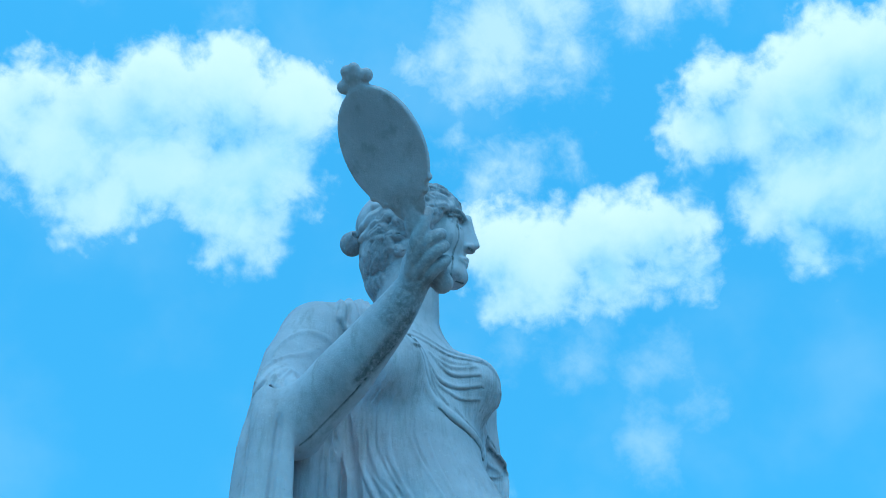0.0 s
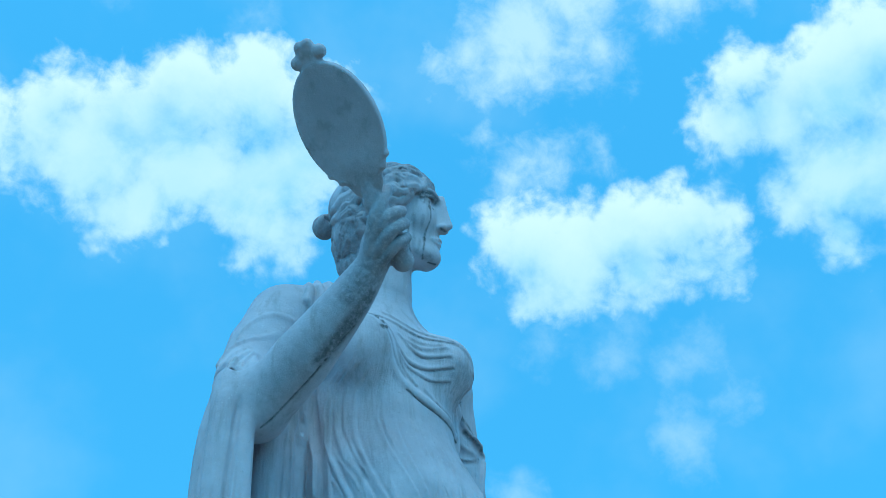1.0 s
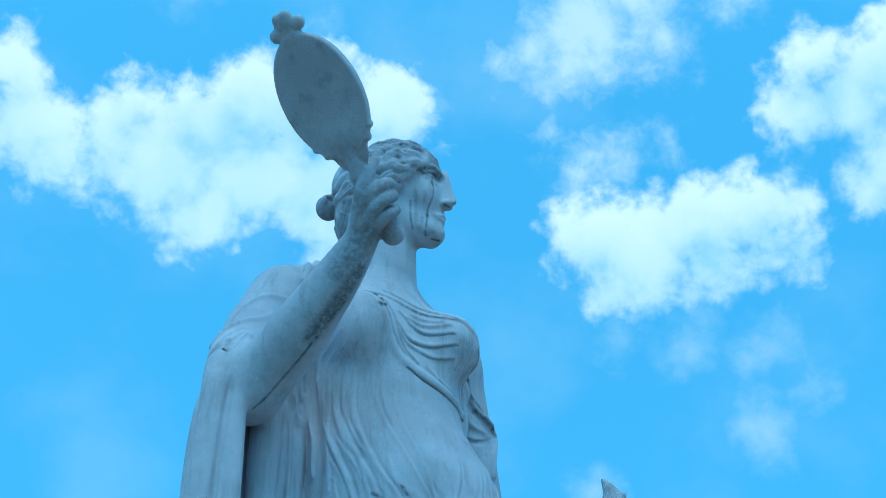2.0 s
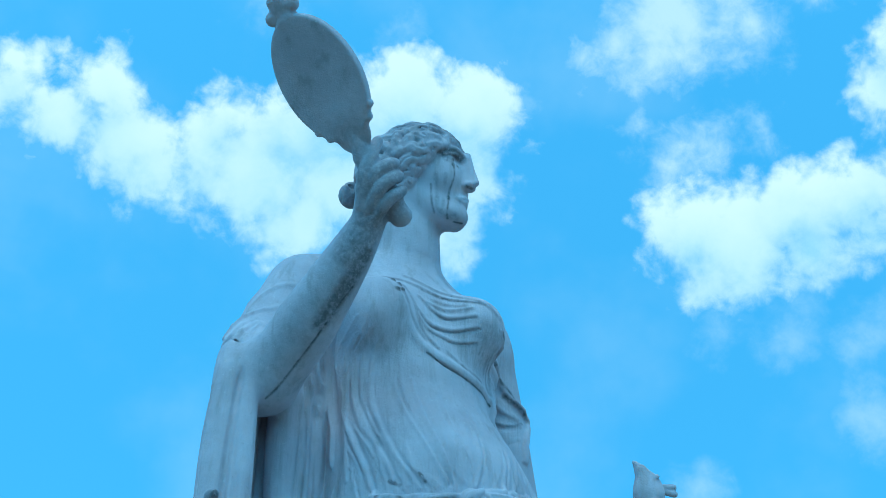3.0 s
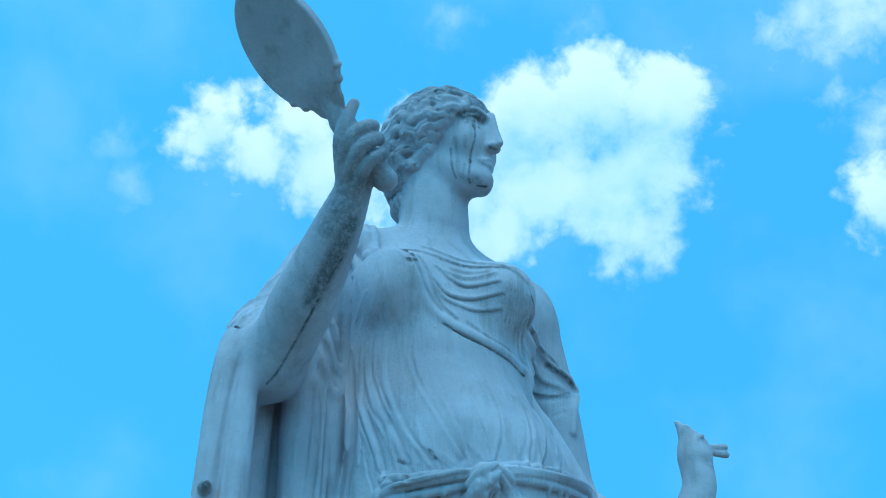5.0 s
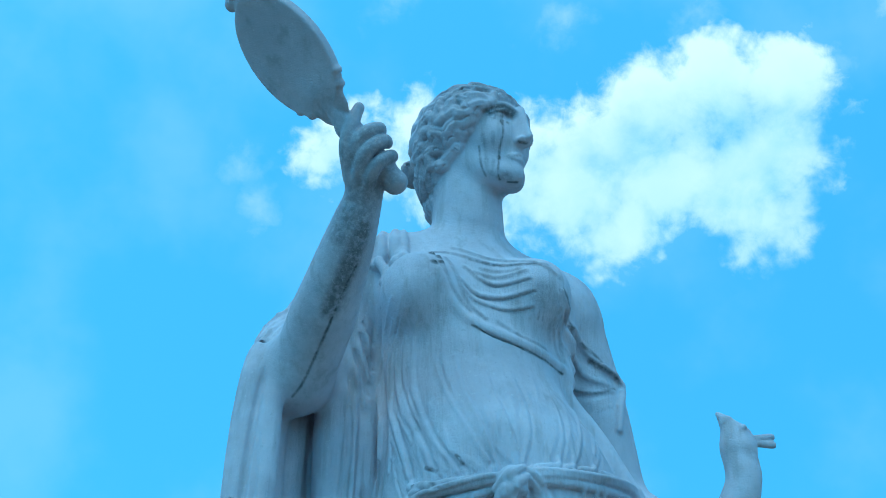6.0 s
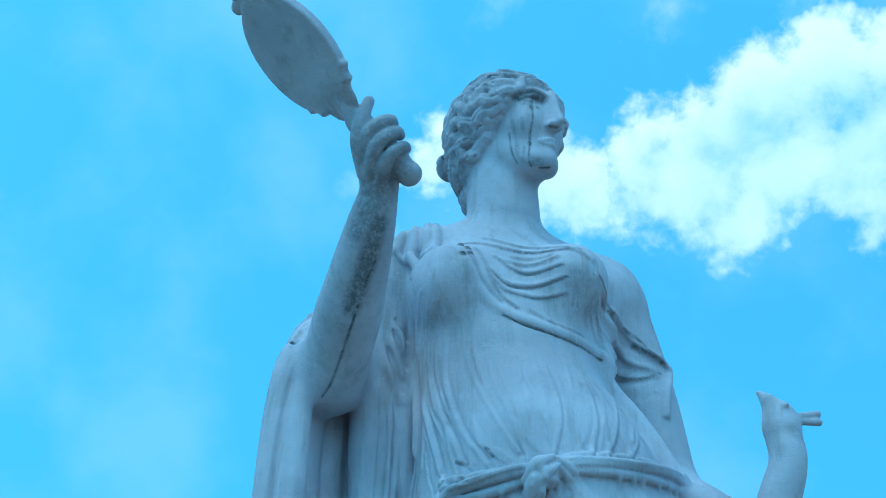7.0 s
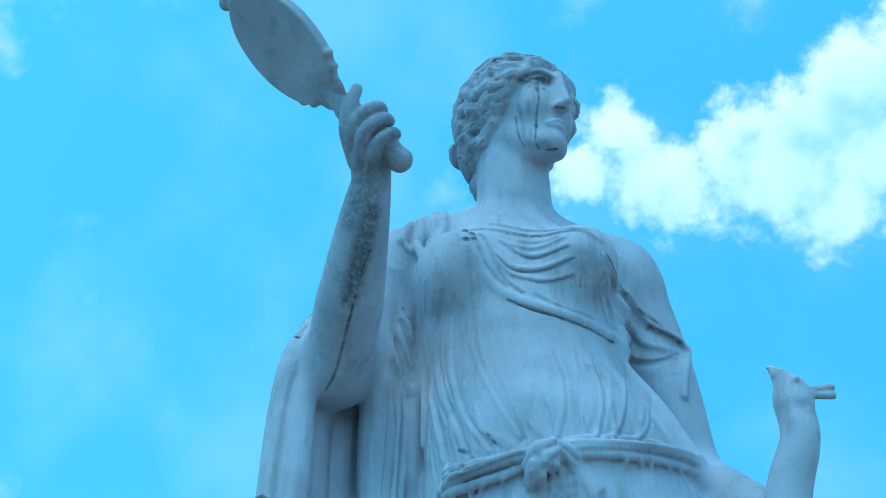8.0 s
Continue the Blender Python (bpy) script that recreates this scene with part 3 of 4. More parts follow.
def build_hair(b):
    # combed waves that run back from the face and round to the nape; a smooth scarf behind them
    def waves(x, y, z):
        u, v, w = turn_to((x, y, z), HEAD, HB)
        skull = np.sqrt((u / np.where(u > 0, 0.086, 0.077)) ** 2 + ((v + 0.006) / 0.096) ** 2 + ((w - 0.004) / 0.076) ** 2)
        nape = np.sqrt((u / 0.062) ** 2 + ((v + 0.036) / 0.058) ** 2 + ((w + 0.052) / 0.068) ** 2)
        d = np.minimum((skull - 1) * 0.080, (nape - 1) * 0.060)
        line = 0.110 + 0.80 * (w - 0.046) - 0.25 * np.maximum(np.abs(u) - 0.035, 0)
        back = (line - v) * 0.78                              # how far behind the hairline
        along = 0.62 * v + 0.78 * w - 0.7 * np.abs(u)
        side = np.where(u < 0, 0.0, 1.9)
        swing = 0.36 * np.sin(along * 165 + 30 * back + side) + 0.22 * np.sin(along * 71 + 2.0 + side)
        comb = np.abs(np.cos(math.pi * (back / 0.0175 + swing)))
        lock = 0.80 + 0.20 * np.sin(along * 165 + back * 230 + side)
        rise = np.clip(back / 0.006, 0, 1) * (0.20 + 0.80 * np.clip((0.070 - back) / 0.02, 0, 1))
        high = (0.0045 * comb ** 0.6 * lock + 0.0008 * np.sin(back * 1400 + 11 * swing)) * rise + 0.0075 * np.clip((0.075 - back) / 0.03, 0, 1)
        d = d - high
        front = -back
        k = 0.004
        m = np.maximum(k - np.abs(d - front), 0) / k
        return (np.maximum(d, front) + m * m * k * 0.25).astype(np.float32)

    b.put((waves, HEAD - 0.145, HEAD + 0.125), 0.002)
    # heavy waved locks: each follows the hairline down from the parting and then turns back over the ear
    def hairline(w):
        return 0.110 + 0.80 * (w - 0.046)

    def scalp(s, v, w):
        bulk = 1 - ((v + 0.006) / 0.098) ** 2 - ((w - 0.004) / 0.084) ** 2
        return b.snap(hd(s * 0.080 * math.sqrt(max(bulk, 0.01)), v, w)) if w > -0.055 else b.snap(hd(s * 0.052, v, w))

    rng = random.Random(4)
    for s in (-1, 1):
        tresses = []
        for j in range(8):
            w = 0.060 - 0.0215 * j
            h = hairline(w)
            tresses.append(([(hairline(w + 0.026) - 0.012, w + 0.026), (hairline(w + 0.012) - 0.006, w + 0.013), (h - 0.012, w + 0.003), (h - 0.030, w - 0.007), (h - 0.047, w - 0.006), (h - 0.062, w - 0.014), (h - 0.078, w - 0.016)], rng.uniform(0.0105, 0.0125)))
            if w < 0.045:
                tresses.append(([(h - 0.055, w + 0.010), (h - 0.074, w + 0.001), (h - 0.094, w + 0.003), (h - 0.116, w - 0.008), (h - 0.138, w - 0.010), (h - 0.155, w - 0.018)], rng.uniform(0.0095, 0.0115)))
        for pts, r in tresses:
            pts = [(max(v, -0.088), w) for v, w in pts if -0.145 < w < 0.078 and ((v + 0.006) / 0.098) ** 2 + ((w - 0.004) / 0.084) ** 2 < 1.02]
            if len(pts) < 3:
                continue
            sway = rng.uniform(0, 6)
            line = [scalp(s, v, w + 0.0034 * math.sin(i * 0.95 + sway)) for i, (v, w) in enumerate(spline(pts, 4))]
            out = [tuple(np.array(p) + 0.05 * r * (np.array(p) - HEAD) / np.linalg.norm(np.array(p) - HEAD)) for p in line]
            b.put(tube(out, (r * 0.5, r, r, r * 0.9, r * 0.5)), 0.0025)
            for dw in (-0.42, 0.38):                                  # combed strands on the lock
                b.carve(tube([tuple(np.array(p) + 1.05 * r * (np.array(p) - HEAD) / np.linalg.norm(np.array(p) - HEAD) + np.array((0, 0, dw * r))) for p in line], (0.0006, 0.0015, 0.0014, 0.0006)), 0.002)
    # parting
    b.carve(tube([hd(0, 0.100, 0.050), hd(0, 0.06, 0.082)], 0.002), 0.003)
    # the knot at the back and the loose locks on the nape
    b.put(blob(hd(-0.012, -0.108, -0.028), (0.024, 0.021, 0.022), HB), 0.004)
    b.put(tube(spline([hd(-0.022, -0.098, -0.012), hd(-0.036, -0.105, -0.026), hd(-0.024, -0.112, -0.046)]), (0.005, 0.007, 0.005)), 0.002)
    for g in (0.2, 1.2, 2.2):
        b.carve(tube([hd(-0.012 - 0.026 * math.cos(q) * math.cos(g), -0.110 + 0.023 * math.sin(q), -0.028 + 0.024 * math.cos(q) * math.sin(g)) for q in np.linspace(-1.6, 1.6, 14)], 0.0032), 0.002)
    for i in range(11):
        g = -1.25 + 0.25 * i
        u, v = 0.050 * math.sin(g), -0.034 - 0.050 * math.cos(g)
        sway = 0.006 * math.sin(2.1 * i)
        r = 0.0078 + 0.0014 * math.sin(3.7 * i)
        line = spline([hd(u, v, -0.030), hd(u + 0.006 + sway, v - 0.002, -0.056), hd(u - 0.007, v + 0.001, -0.080), hd(u * 0.9 + 0.006, v + 0.006, -0.104), hd(u * 0.8 - 0.004, v + 0.012, -0.128), hd(u * 0.7, v + 0.022, -0.150)], 5)
        b.put(tube(line, (r * 0.7, r, r, r * 0.9, r * 0.4)), 0.002)
        away = np.array(hd(math.sin(g), -math.cos(g), 0)) - HEAD
        for side in (-0.35, 0.40):
            b.carve(tube([tuple(np.array(p) + 1.0 * r * away + side * r * np.array((away[1], -away[0], 0))) for p in line[2:-3]], 0.0013), 0.0015)


def pleat(b, pts, r, k=0.006, cut=0.0, darkening=0.0):
    """A fold of cloth on the front: a ridge, with a furrow on its lower side where cut is given. The furrow can be
    coloured darker.
    """
    if cut:
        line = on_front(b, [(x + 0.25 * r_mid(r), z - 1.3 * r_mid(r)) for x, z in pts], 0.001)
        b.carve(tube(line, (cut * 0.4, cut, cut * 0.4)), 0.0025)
        if darkening:
            GRIME_AND_SHADE.append((line, 0.0045, darkening))
    b.put(tube(on_front(b, pts, 0.35 * r_mid(r)), r), k)


def r_mid(r):
    return max(np.atleast_1d(r))


def build_folds(b):
    # upper garment: its hem slants from the breast to her left side
    hem = [(-0.090, 2.487), (-0.069, 2.448), (-0.039, 2.419), (-0.010, 2.404), (0.026, 2.394), (0.063, 2.388), (0.106, 2.384)]
    pleat(b, hem, (0.003, 0.0052, 0.0052, 0.005), 0.010, 0.005)
    # a darker line just below the hem
    GRIME_AND_SHADE.append((on_front(b, [(x, z - 0.009) for x, z in hem[2:]]), 0.0018, 0.85))
    # swags round the neck and over the left breast
    for pts, r in (([(-0.045, 2.514), (-0.018, 2.490), (0.006, 2.485), (0.045, 2.492)], 0.0055), ([(-0.054, 2.486), (-0.029, 2.465), (0.005, 2.463), (0.05, 2.474)], 0.006),
                   ([(-0.050, 2.470), (-0.029, 2.452), (0.010, 2.444), (0.05, 2.452)], 0.0045), ([(-0.073, 2.525), (-0.059, 2.491), (-0.045, 2.452), (-0.02, 2.425)], 0.0055),
                   ([(-0.095, 2.548), (-0.062, 2.545), (-0.016, 2.528), (0.035, 2.522), (0.07, 2.52)], 0.0036), ([(-0.055, 2.560), (-0.015, 2.540), (0.020, 2.535), (0.055, 2.522), (0.088, 2.500)], 0.0036),
                   ([(-0.03, 2.505), (0.0, 2.498), (0.04, 2.506)], 0.003), ([(-0.08, 2.500), (-0.066, 2.465), (-0.04, 2.436)], 0.004), ([(0.0, 2.42), (0.03, 2.405), (0.075, 2.40)], 0.003)):
        pleat(b, pts, (r * 0.2, r * 0.55, r * 0.2), 0.005, r * 0.5, 0.30)
    GRIME_AND_SHADE.append((on_front(b, [(-0.035, 2.530), (0.0, 2.522), (0.030, 2.520), (0.062, 2.515)]), 0.0030, 0.6))
    GRIME_AND_SHADE.append((on_front(b, [(-0.02, 2.512), (0.01, 2.508), (0.03, 2.510)]), 0.0035, 0.4))
    for x in (0.062, 0.069, 0.088, 0.096):
        GRIME_AND_SHADE.append((on_front(b, [(x, 2.478), (x - 0.002, 2.435)]), 0.0015, 0.5))
    # thin crinkled linen over breast and belly
    for pts, r in (([(-0.061, 2.360), (-0.054, 2.286), (-0.033, 2.224), (-0.007, 2.192)], 0.0042), ([(-0.117, 2.320), (-0.092, 2.235), (-0.065, 2.190)], 0.0042), ([(-0.098, 2.285), (-0.074, 2.215), (-0.044, 2.183)], 0.004),
                   ([(-0.138, 2.285), (-0.111, 2.221), (-0.083, 2.183)], 0.004), ([(-0.085, 2.230), (-0.070, 2.199), (-0.048, 2.179)], 0.003), ([(0.112, 2.31), (0.105, 2.273), (0.087, 2.205)], 0.0035),
                   ([(0.066, 2.31), (0.058, 2.233), (0.043, 2.194)], 0.0032), ([(-0.136, 2.464), (-0.138, 2.335), (-0.142, 2.20)], 0.0045), ([(-0.114, 2.426), (-0.110, 2.300), (-0.100, 2.24)], 0.0028),
                   ([(-0.036, 2.356), (-0.023, 2.255), (-0.010, 2.195)], 0.0030), ([(0.091, 2.332), (0.083, 2.259), (0.068, 2.200)], 0.0030), ([(0.028, 2.300), (0.030, 2.240), (0.020, 2.198)], 0.0026),
                   ([(-0.078, 2.395), (-0.074, 2.32), (-0.062, 2.26)], 0.0026), ([(-0.125, 2.40), (-0.124, 2.30), (-0.108, 2.25)], 0.0026), ([(0.128, 2.32), (0.128, 2.26), (0.112, 2.205)], 0.004),
                   ([(-0.148, 2.45), (-0.150, 2.32), (-0.152, 2.15)], 0.005)):
        pleat(b, pts, (r * 0.2, r * 0.62, r * 0.45), 0.005, r * 0.45)
    rng = random.Random(9)
    for i in range(30):
        x = rng.uniform(-0.145, 0.12)
        z = rng.uniform(2.22, 2.38) - max(0, x) * 0.3
        lean = 0.10 - 1.2 * x
        n = rng.uniform(0.06, 0.13)
        pleat(b, [(x, z), (x + lean * 0.2 * n, z - 0.5 * n), (x + lean * n * 0.6, z - n)], (0.0006, rng.uniform(0.0018, 0.0028), 0.0006), 0.003, 0.0020 if i % 2 else 0.0)
    # belt with its knot and ends
    belt = [(-0.12, 2.144), (-0.093, 2.148), (-0.06, 2.154), (-0.027, 2.16), (-0.006, 2.157), (0.026, 2.172), (0.074, 2.178), (0.124, 2.183), (0.163, 2.189), (0.202, 2.201)]
    b.put(tube(on_front(b, belt, 0.004), 0.0125), 0.004)
    for dz, r, lag in ((0.0, 0.0062, 0.0), (0.0105, 0.0056, 1.7), (-0.0105, 0.0058, 3.1), (0.0052, 0.0040, 4.4)):
        line = np.array(on_front(b, [(x, z + dz * (1 - 4.5 * max(0, 0.05 - abs(x + 0.006)))) for x, z in belt], -0.001, 8))
        for _ in range(6):                                        # the cloth is pulled taut over the pleats
            line[1:-1, 1] = (line[:-2, 1] + line[2:, 1] + np.minimum(line[1:-1, 1], line[2:, 1])) / 3
        turn = np.linspace(0, 9, len(line)) + lag
        line[:, 2] += 0.0018 * np.sin(turn)
        line[:, 1] += 0.0015 * np.cos(turn)
        b.put(tube(line, r), 0.0012)
    # frayed ends tucked into the girdle
    for pts, r in (([(-0.077, 2.164), (-0.1, 2.158), (-0.12, 2.168)], (0.004, 0.0065, 0.006)), ([(-0.08, 2.168), (-0.093, 2.183), (-0.105, 2.19)], (0.0024, 0.0022, 0.0015)), ([(-0.05, 2.172), (-0.062, 2.189), (-0.071, 2.2)], (0.0024, 0.0020, 0.0014))):
        pleat(b, pts, r, 0.002, 0.002)
        tip = on_front(b, pts[-2:], 0.0)
        GRIME_AND_SHADE.append((tip[-2:], 0.0024, 0.7))
    # knot: a round boss wrapped by two turns, and two ends that hang from it
    x, y, z = b.face(*[(-0.008, 2.157)][0])
    b.put(blob((x, y - 0.002, z), (0.019, 0.014, 0.021)), 0.003)
    b.put(tube(spline([(x - 0.020, y + 0.002, z - 0.010), (x - 0.006, y - 0.015, z + 0.004), (x + 0.012, y - 0.008, z + 0.017)]), (0.006, 0.008, 0.005)), 0.0015)
    b.put(tube(spline([(x - 0.012, y - 0.002, z - 0.020), (x + 0.004, y - 0.016, z - 0.006), (x + 0.018, y - 0.006, z + 0.008)]), (0.004, 0.0065, 0.004)), 0.0015)
    for pts, r in (([(-0.012, 2.155), (-0.018, 2.141), (-0.024, 2.114)], (0.007, 0.0105, 0.013)), ([(-0.007, 2.154), (-0.01, 2.138), (-0.014, 2.114)], (0.004, 0.005, 0.006)),
                   ([(0.009, 2.174), (0.03, 2.153), (0.052, 2.118)], (0.006, 0.0085, 0.012)), ([(0.012, 2.176), (0.037, 2.158), (0.057, 2.123)], (0.004, 0.005, 0.006))):
        pleat(b, pts, r, 0.002, 0.002)
    # slack loops under the knot
    for pts in ([(-0.007, 2.143), (0.008, 2.145), (0.026, 2.148)], [(-0.009, 2.129), (0.008, 2.13), (0.03, 2.135)], [(-0.011, 2.118), (0.007, 2.117), (0.034, 2.121)]):
        pleat(b, pts, (0.002, 0.0036, 0.002), 0.004)
    for i in range(17):
        x = -0.115 + 0.019 * i + 0.004 * math.sin(i * 2.3)
        pleat(b, [(x * 0.97, float(np.interp(x, [q[0] for q in belt], [q[1] for q in belt])) - 0.016), (x, 2.10), (x * 1.05, 2.03)], (0.003, 0.006 + 0.002 * math.sin(i * 1.7), 0.007), 0.003, 0.003)
    for pts, w, d in (([(-0.108, 2.480), (-0.092, 2.462)], 0.016, 0.17), ([(0.060, 2.470), (0.085, 2.452)], 0.018, 0.22), ([(-0.09, 2.33), (-0.10, 2.25)], 0.020, 0.10), ([(0.02, 2.32), (0.05, 2.28)], 0.03, 0.07)):
        GRIME_AND_SHADE.append((on_front(b, pts), w, d))
    # long thin folds of the linen, drawn down to the girdle
    for pts in ([(-0.063, 2.360), (-0.053, 2.294), (-0.032, 2.217), (-0.020, 2.180)], [(-0.089, 2.361), (-0.074, 2.288), (-0.048, 2.219), (-0.033, 2.191)], [(-0.131, 2.433), (-0.135, 2.385), (-0.129, 2.299), (-0.100, 2.189)],
                [(-0.115, 2.392), (-0.116, 2.318), (-0.099, 2.233), (-0.069, 2.178)], [(-0.142, 2.426), (-0.143, 2.358), (-0.140, 2.284), (-0.124, 2.184)], [(0.112, 2.320), (0.097, 2.236), (0.077, 2.190)],
                [(0.142, 2.285), (0.128, 2.227), (0.108, 2.193)], [(0.065, 2.324), (0.071, 2.250), (0.058, 2.192)], [(0.012, 2.330), (0.020, 2.290), (0.022, 2.235), (0.010, 2.190)], [(-0.026, 2.345), (-0.017, 2.290), (0.0, 2.224), (0.004, 2.188)]):
        furrow = on_front(b, [(x + 0.0050, z - 0.003) for x, z in pts], -0.0005)
        ridge = on_front(b, pts, 0.0012)
        b.carve(tube(furrow, (0.0005, 0.0017, 0.0024)), 0.004)
        b.put(tube(ridge, (0.0009, 0.0020, 0.0026)), 0.004)
    # brooch
    for x, z in ((-0.094, 2.524), (-0.085, 2.517), (-0.083, 2.505), (-0.094, 2.501)):
        p = b.face(x, z)
        b.put(blob(p, (0.005, 0.003, 0.004)), 0.001)
        GRIME_AND_SHADE.append(([p, (p[0] + 0.001, p[1], p[2])], 0.0045, 1.0))


def build_sleeves(b):
    # her left sleeve hangs in loops from a seam on the upper arm
    for pts, r, hollow in (([(0.099, 2.481), (0.114, 2.463), (0.138, 2.465), (0.167, 2.432), (0.202, 2.41)], 0.0040, 0.010), ([(0.1, 2.47), (0.116, 2.457), (0.137, 2.433), (0.16, 2.402), (0.192, 2.391)], 0.0042, 0.011),
                           ([(0.109, 2.425), (0.125, 2.412), (0.144, 2.385), (0.174, 2.377), (0.199, 2.383)], 0.0034, 0.006), ([(0.143, 2.318), (0.172, 2.346), (0.193, 2.358)], 0.0026, 0.004)):
        furrow = on_front(b, [(x - 0.9 * hollow, z - 0.7 * hollow) for x, z in pts[1:]], -0.35 * hollow)
        b.carve(tube(furrow, (hollow * 0.1, hollow * 0.7, hollow, hollow * 0.6, hollow * 0.2)), 0.008)
        b.put(tube(on_front(b, pts, 0.001), (r * 0.5, r, r * 0.8)), 0.004)
    # darker strokes along the loops
    GRIME_AND_SHADE.append((on_front(b, [(0.125, 2.412), (0.144, 2.384), (0.174, 2.376), (0.204, 2.388)]), 0.0022, 0.6))
    GRIME_AND_SHADE.append((on_front(b, [(0.096, 2.482), (0.112, 2.463), (0.135, 2.463)]), 0.0018, 0.6))
    GRIME_AND_SHADE.append((on_front(b, [(0.152, 2.448), (0.175, 2.432), (0.202, 2.41)]), 0.0032, 0.7))
    # fine gathers in front of it
    for pts in ([(0.093, 2.479), (0.088, 2.445), (0.093, 2.422), (0.103, 2.401)], [(0.094, 2.478), (0.098, 2.448), (0.104, 2.428), (0.109, 2.4)], [(0.086, 2.473), (0.08, 2.444), (0.082, 2.421)]):
        pleat(b, pts, (0.002, 0.0032, 0.002), 0.003, 0.0020, 0.2)
    seam = on_front(b, [(0.186, 2.418), (0.212, 2.404), (0.216, 2.385), (0.208, 2.352), (0.204, 2.320)], 0.0)
    b.put(tube(seam, (0.005, 0.009, 0.007, 0.006)), 0.003)
    # darker strokes on the seam and in the loops beside it
    GRIME_AND_SHADE.append((seam[6:], 0.0025, 0.8))
    GRIME_AND_SHADE.append((on_front(b, [(0.165, 2.424), (0.195, 2.408), (0.216, 2.398)], -0.004), 0.005, 0.9))
    GRIME_AND_SHADE.append((on_front(b, [(0.125, 2.470), (0.140, 2.445)], -0.004), 0.003, 0.6))
    # the long edge of the garment from the armpit to the hip
    b.put(tube(spline([(0.108, -0.072, 2.366), (0.130, -0.068, 2.325), (0.158, -0.070, 2.280), (0.182, -0.075, 2.230), (0.204, -0.08, 2.18)]), (0.008, 0.016, 0.018, 0.020)), 0.012)
    # ruffled fastening on her right shoulder
    top = [(-0.162, -0.035, 2.613), (-0.148, -0.035, 2.622), (-0.134, -0.035, 2.627), (-0.12, -0.035, 2.623)]
    foot = [(-0.184, -0.078, 2.557)] + [(-0.167, -0.09, 2.54)] + [(-0.148, -0.1, 2.535)] + [(-0.135, -0.108, 2.543)]
    top, foot = [b.snap(p) for p in top], [b.snap(p) for p in foot]
    for p, q, r in zip(top, foot, (0.0080, 0.0095, 0.0100, 0.0075)):
        line = [b.snap((np.array(p) * (1 - t) + np.array(q) * t)) for t in np.linspace(0, 1, 6)]
        b.put(tube(line, (r * 0.5, r, r * 1.1)), 0.004)
    hem = [tuple((np.array(p) * (1 - t) + np.array(q) * t) + np.array((0, -0.003, -0.012 * math.sin(math.pi * t)))) for p, q in zip(foot, foot[1:]) for t in (0, 0.33, 0.66)]
    b.put(tube(hem, 0.0042), 0.003)
    for x, y, z in foot[1:3]:
        # small hollows above the ruffle's hem, coloured darker inside
        b.carve(blob((x + 0.006, y - 0.004, z - 0.006), (0.0045, 0.009, 0.0045)), 0.003)
        GRIME_AND_SHADE.append(([(x + 0.006, y - 0.002, z - 0.005), (x + 0.006, y + 0.006, z - 0.001)], 0.0045, 0.85))
    # the lappet that hangs into the cleft
    lappet = [(-0.165, -0.088, 2.538)] + [(-0.162, -0.094, 2.513)] + [(-0.161, -0.092, 2.493)]
    lappet = [b.snap(p) for p in lappet]
    b.put(tube(spline(lappet), (0.0070, 0.0080, 0.0050)), 0.003)
    GRIME_AND_SHADE.append((lappet[1:], 0.0040, 0.30))


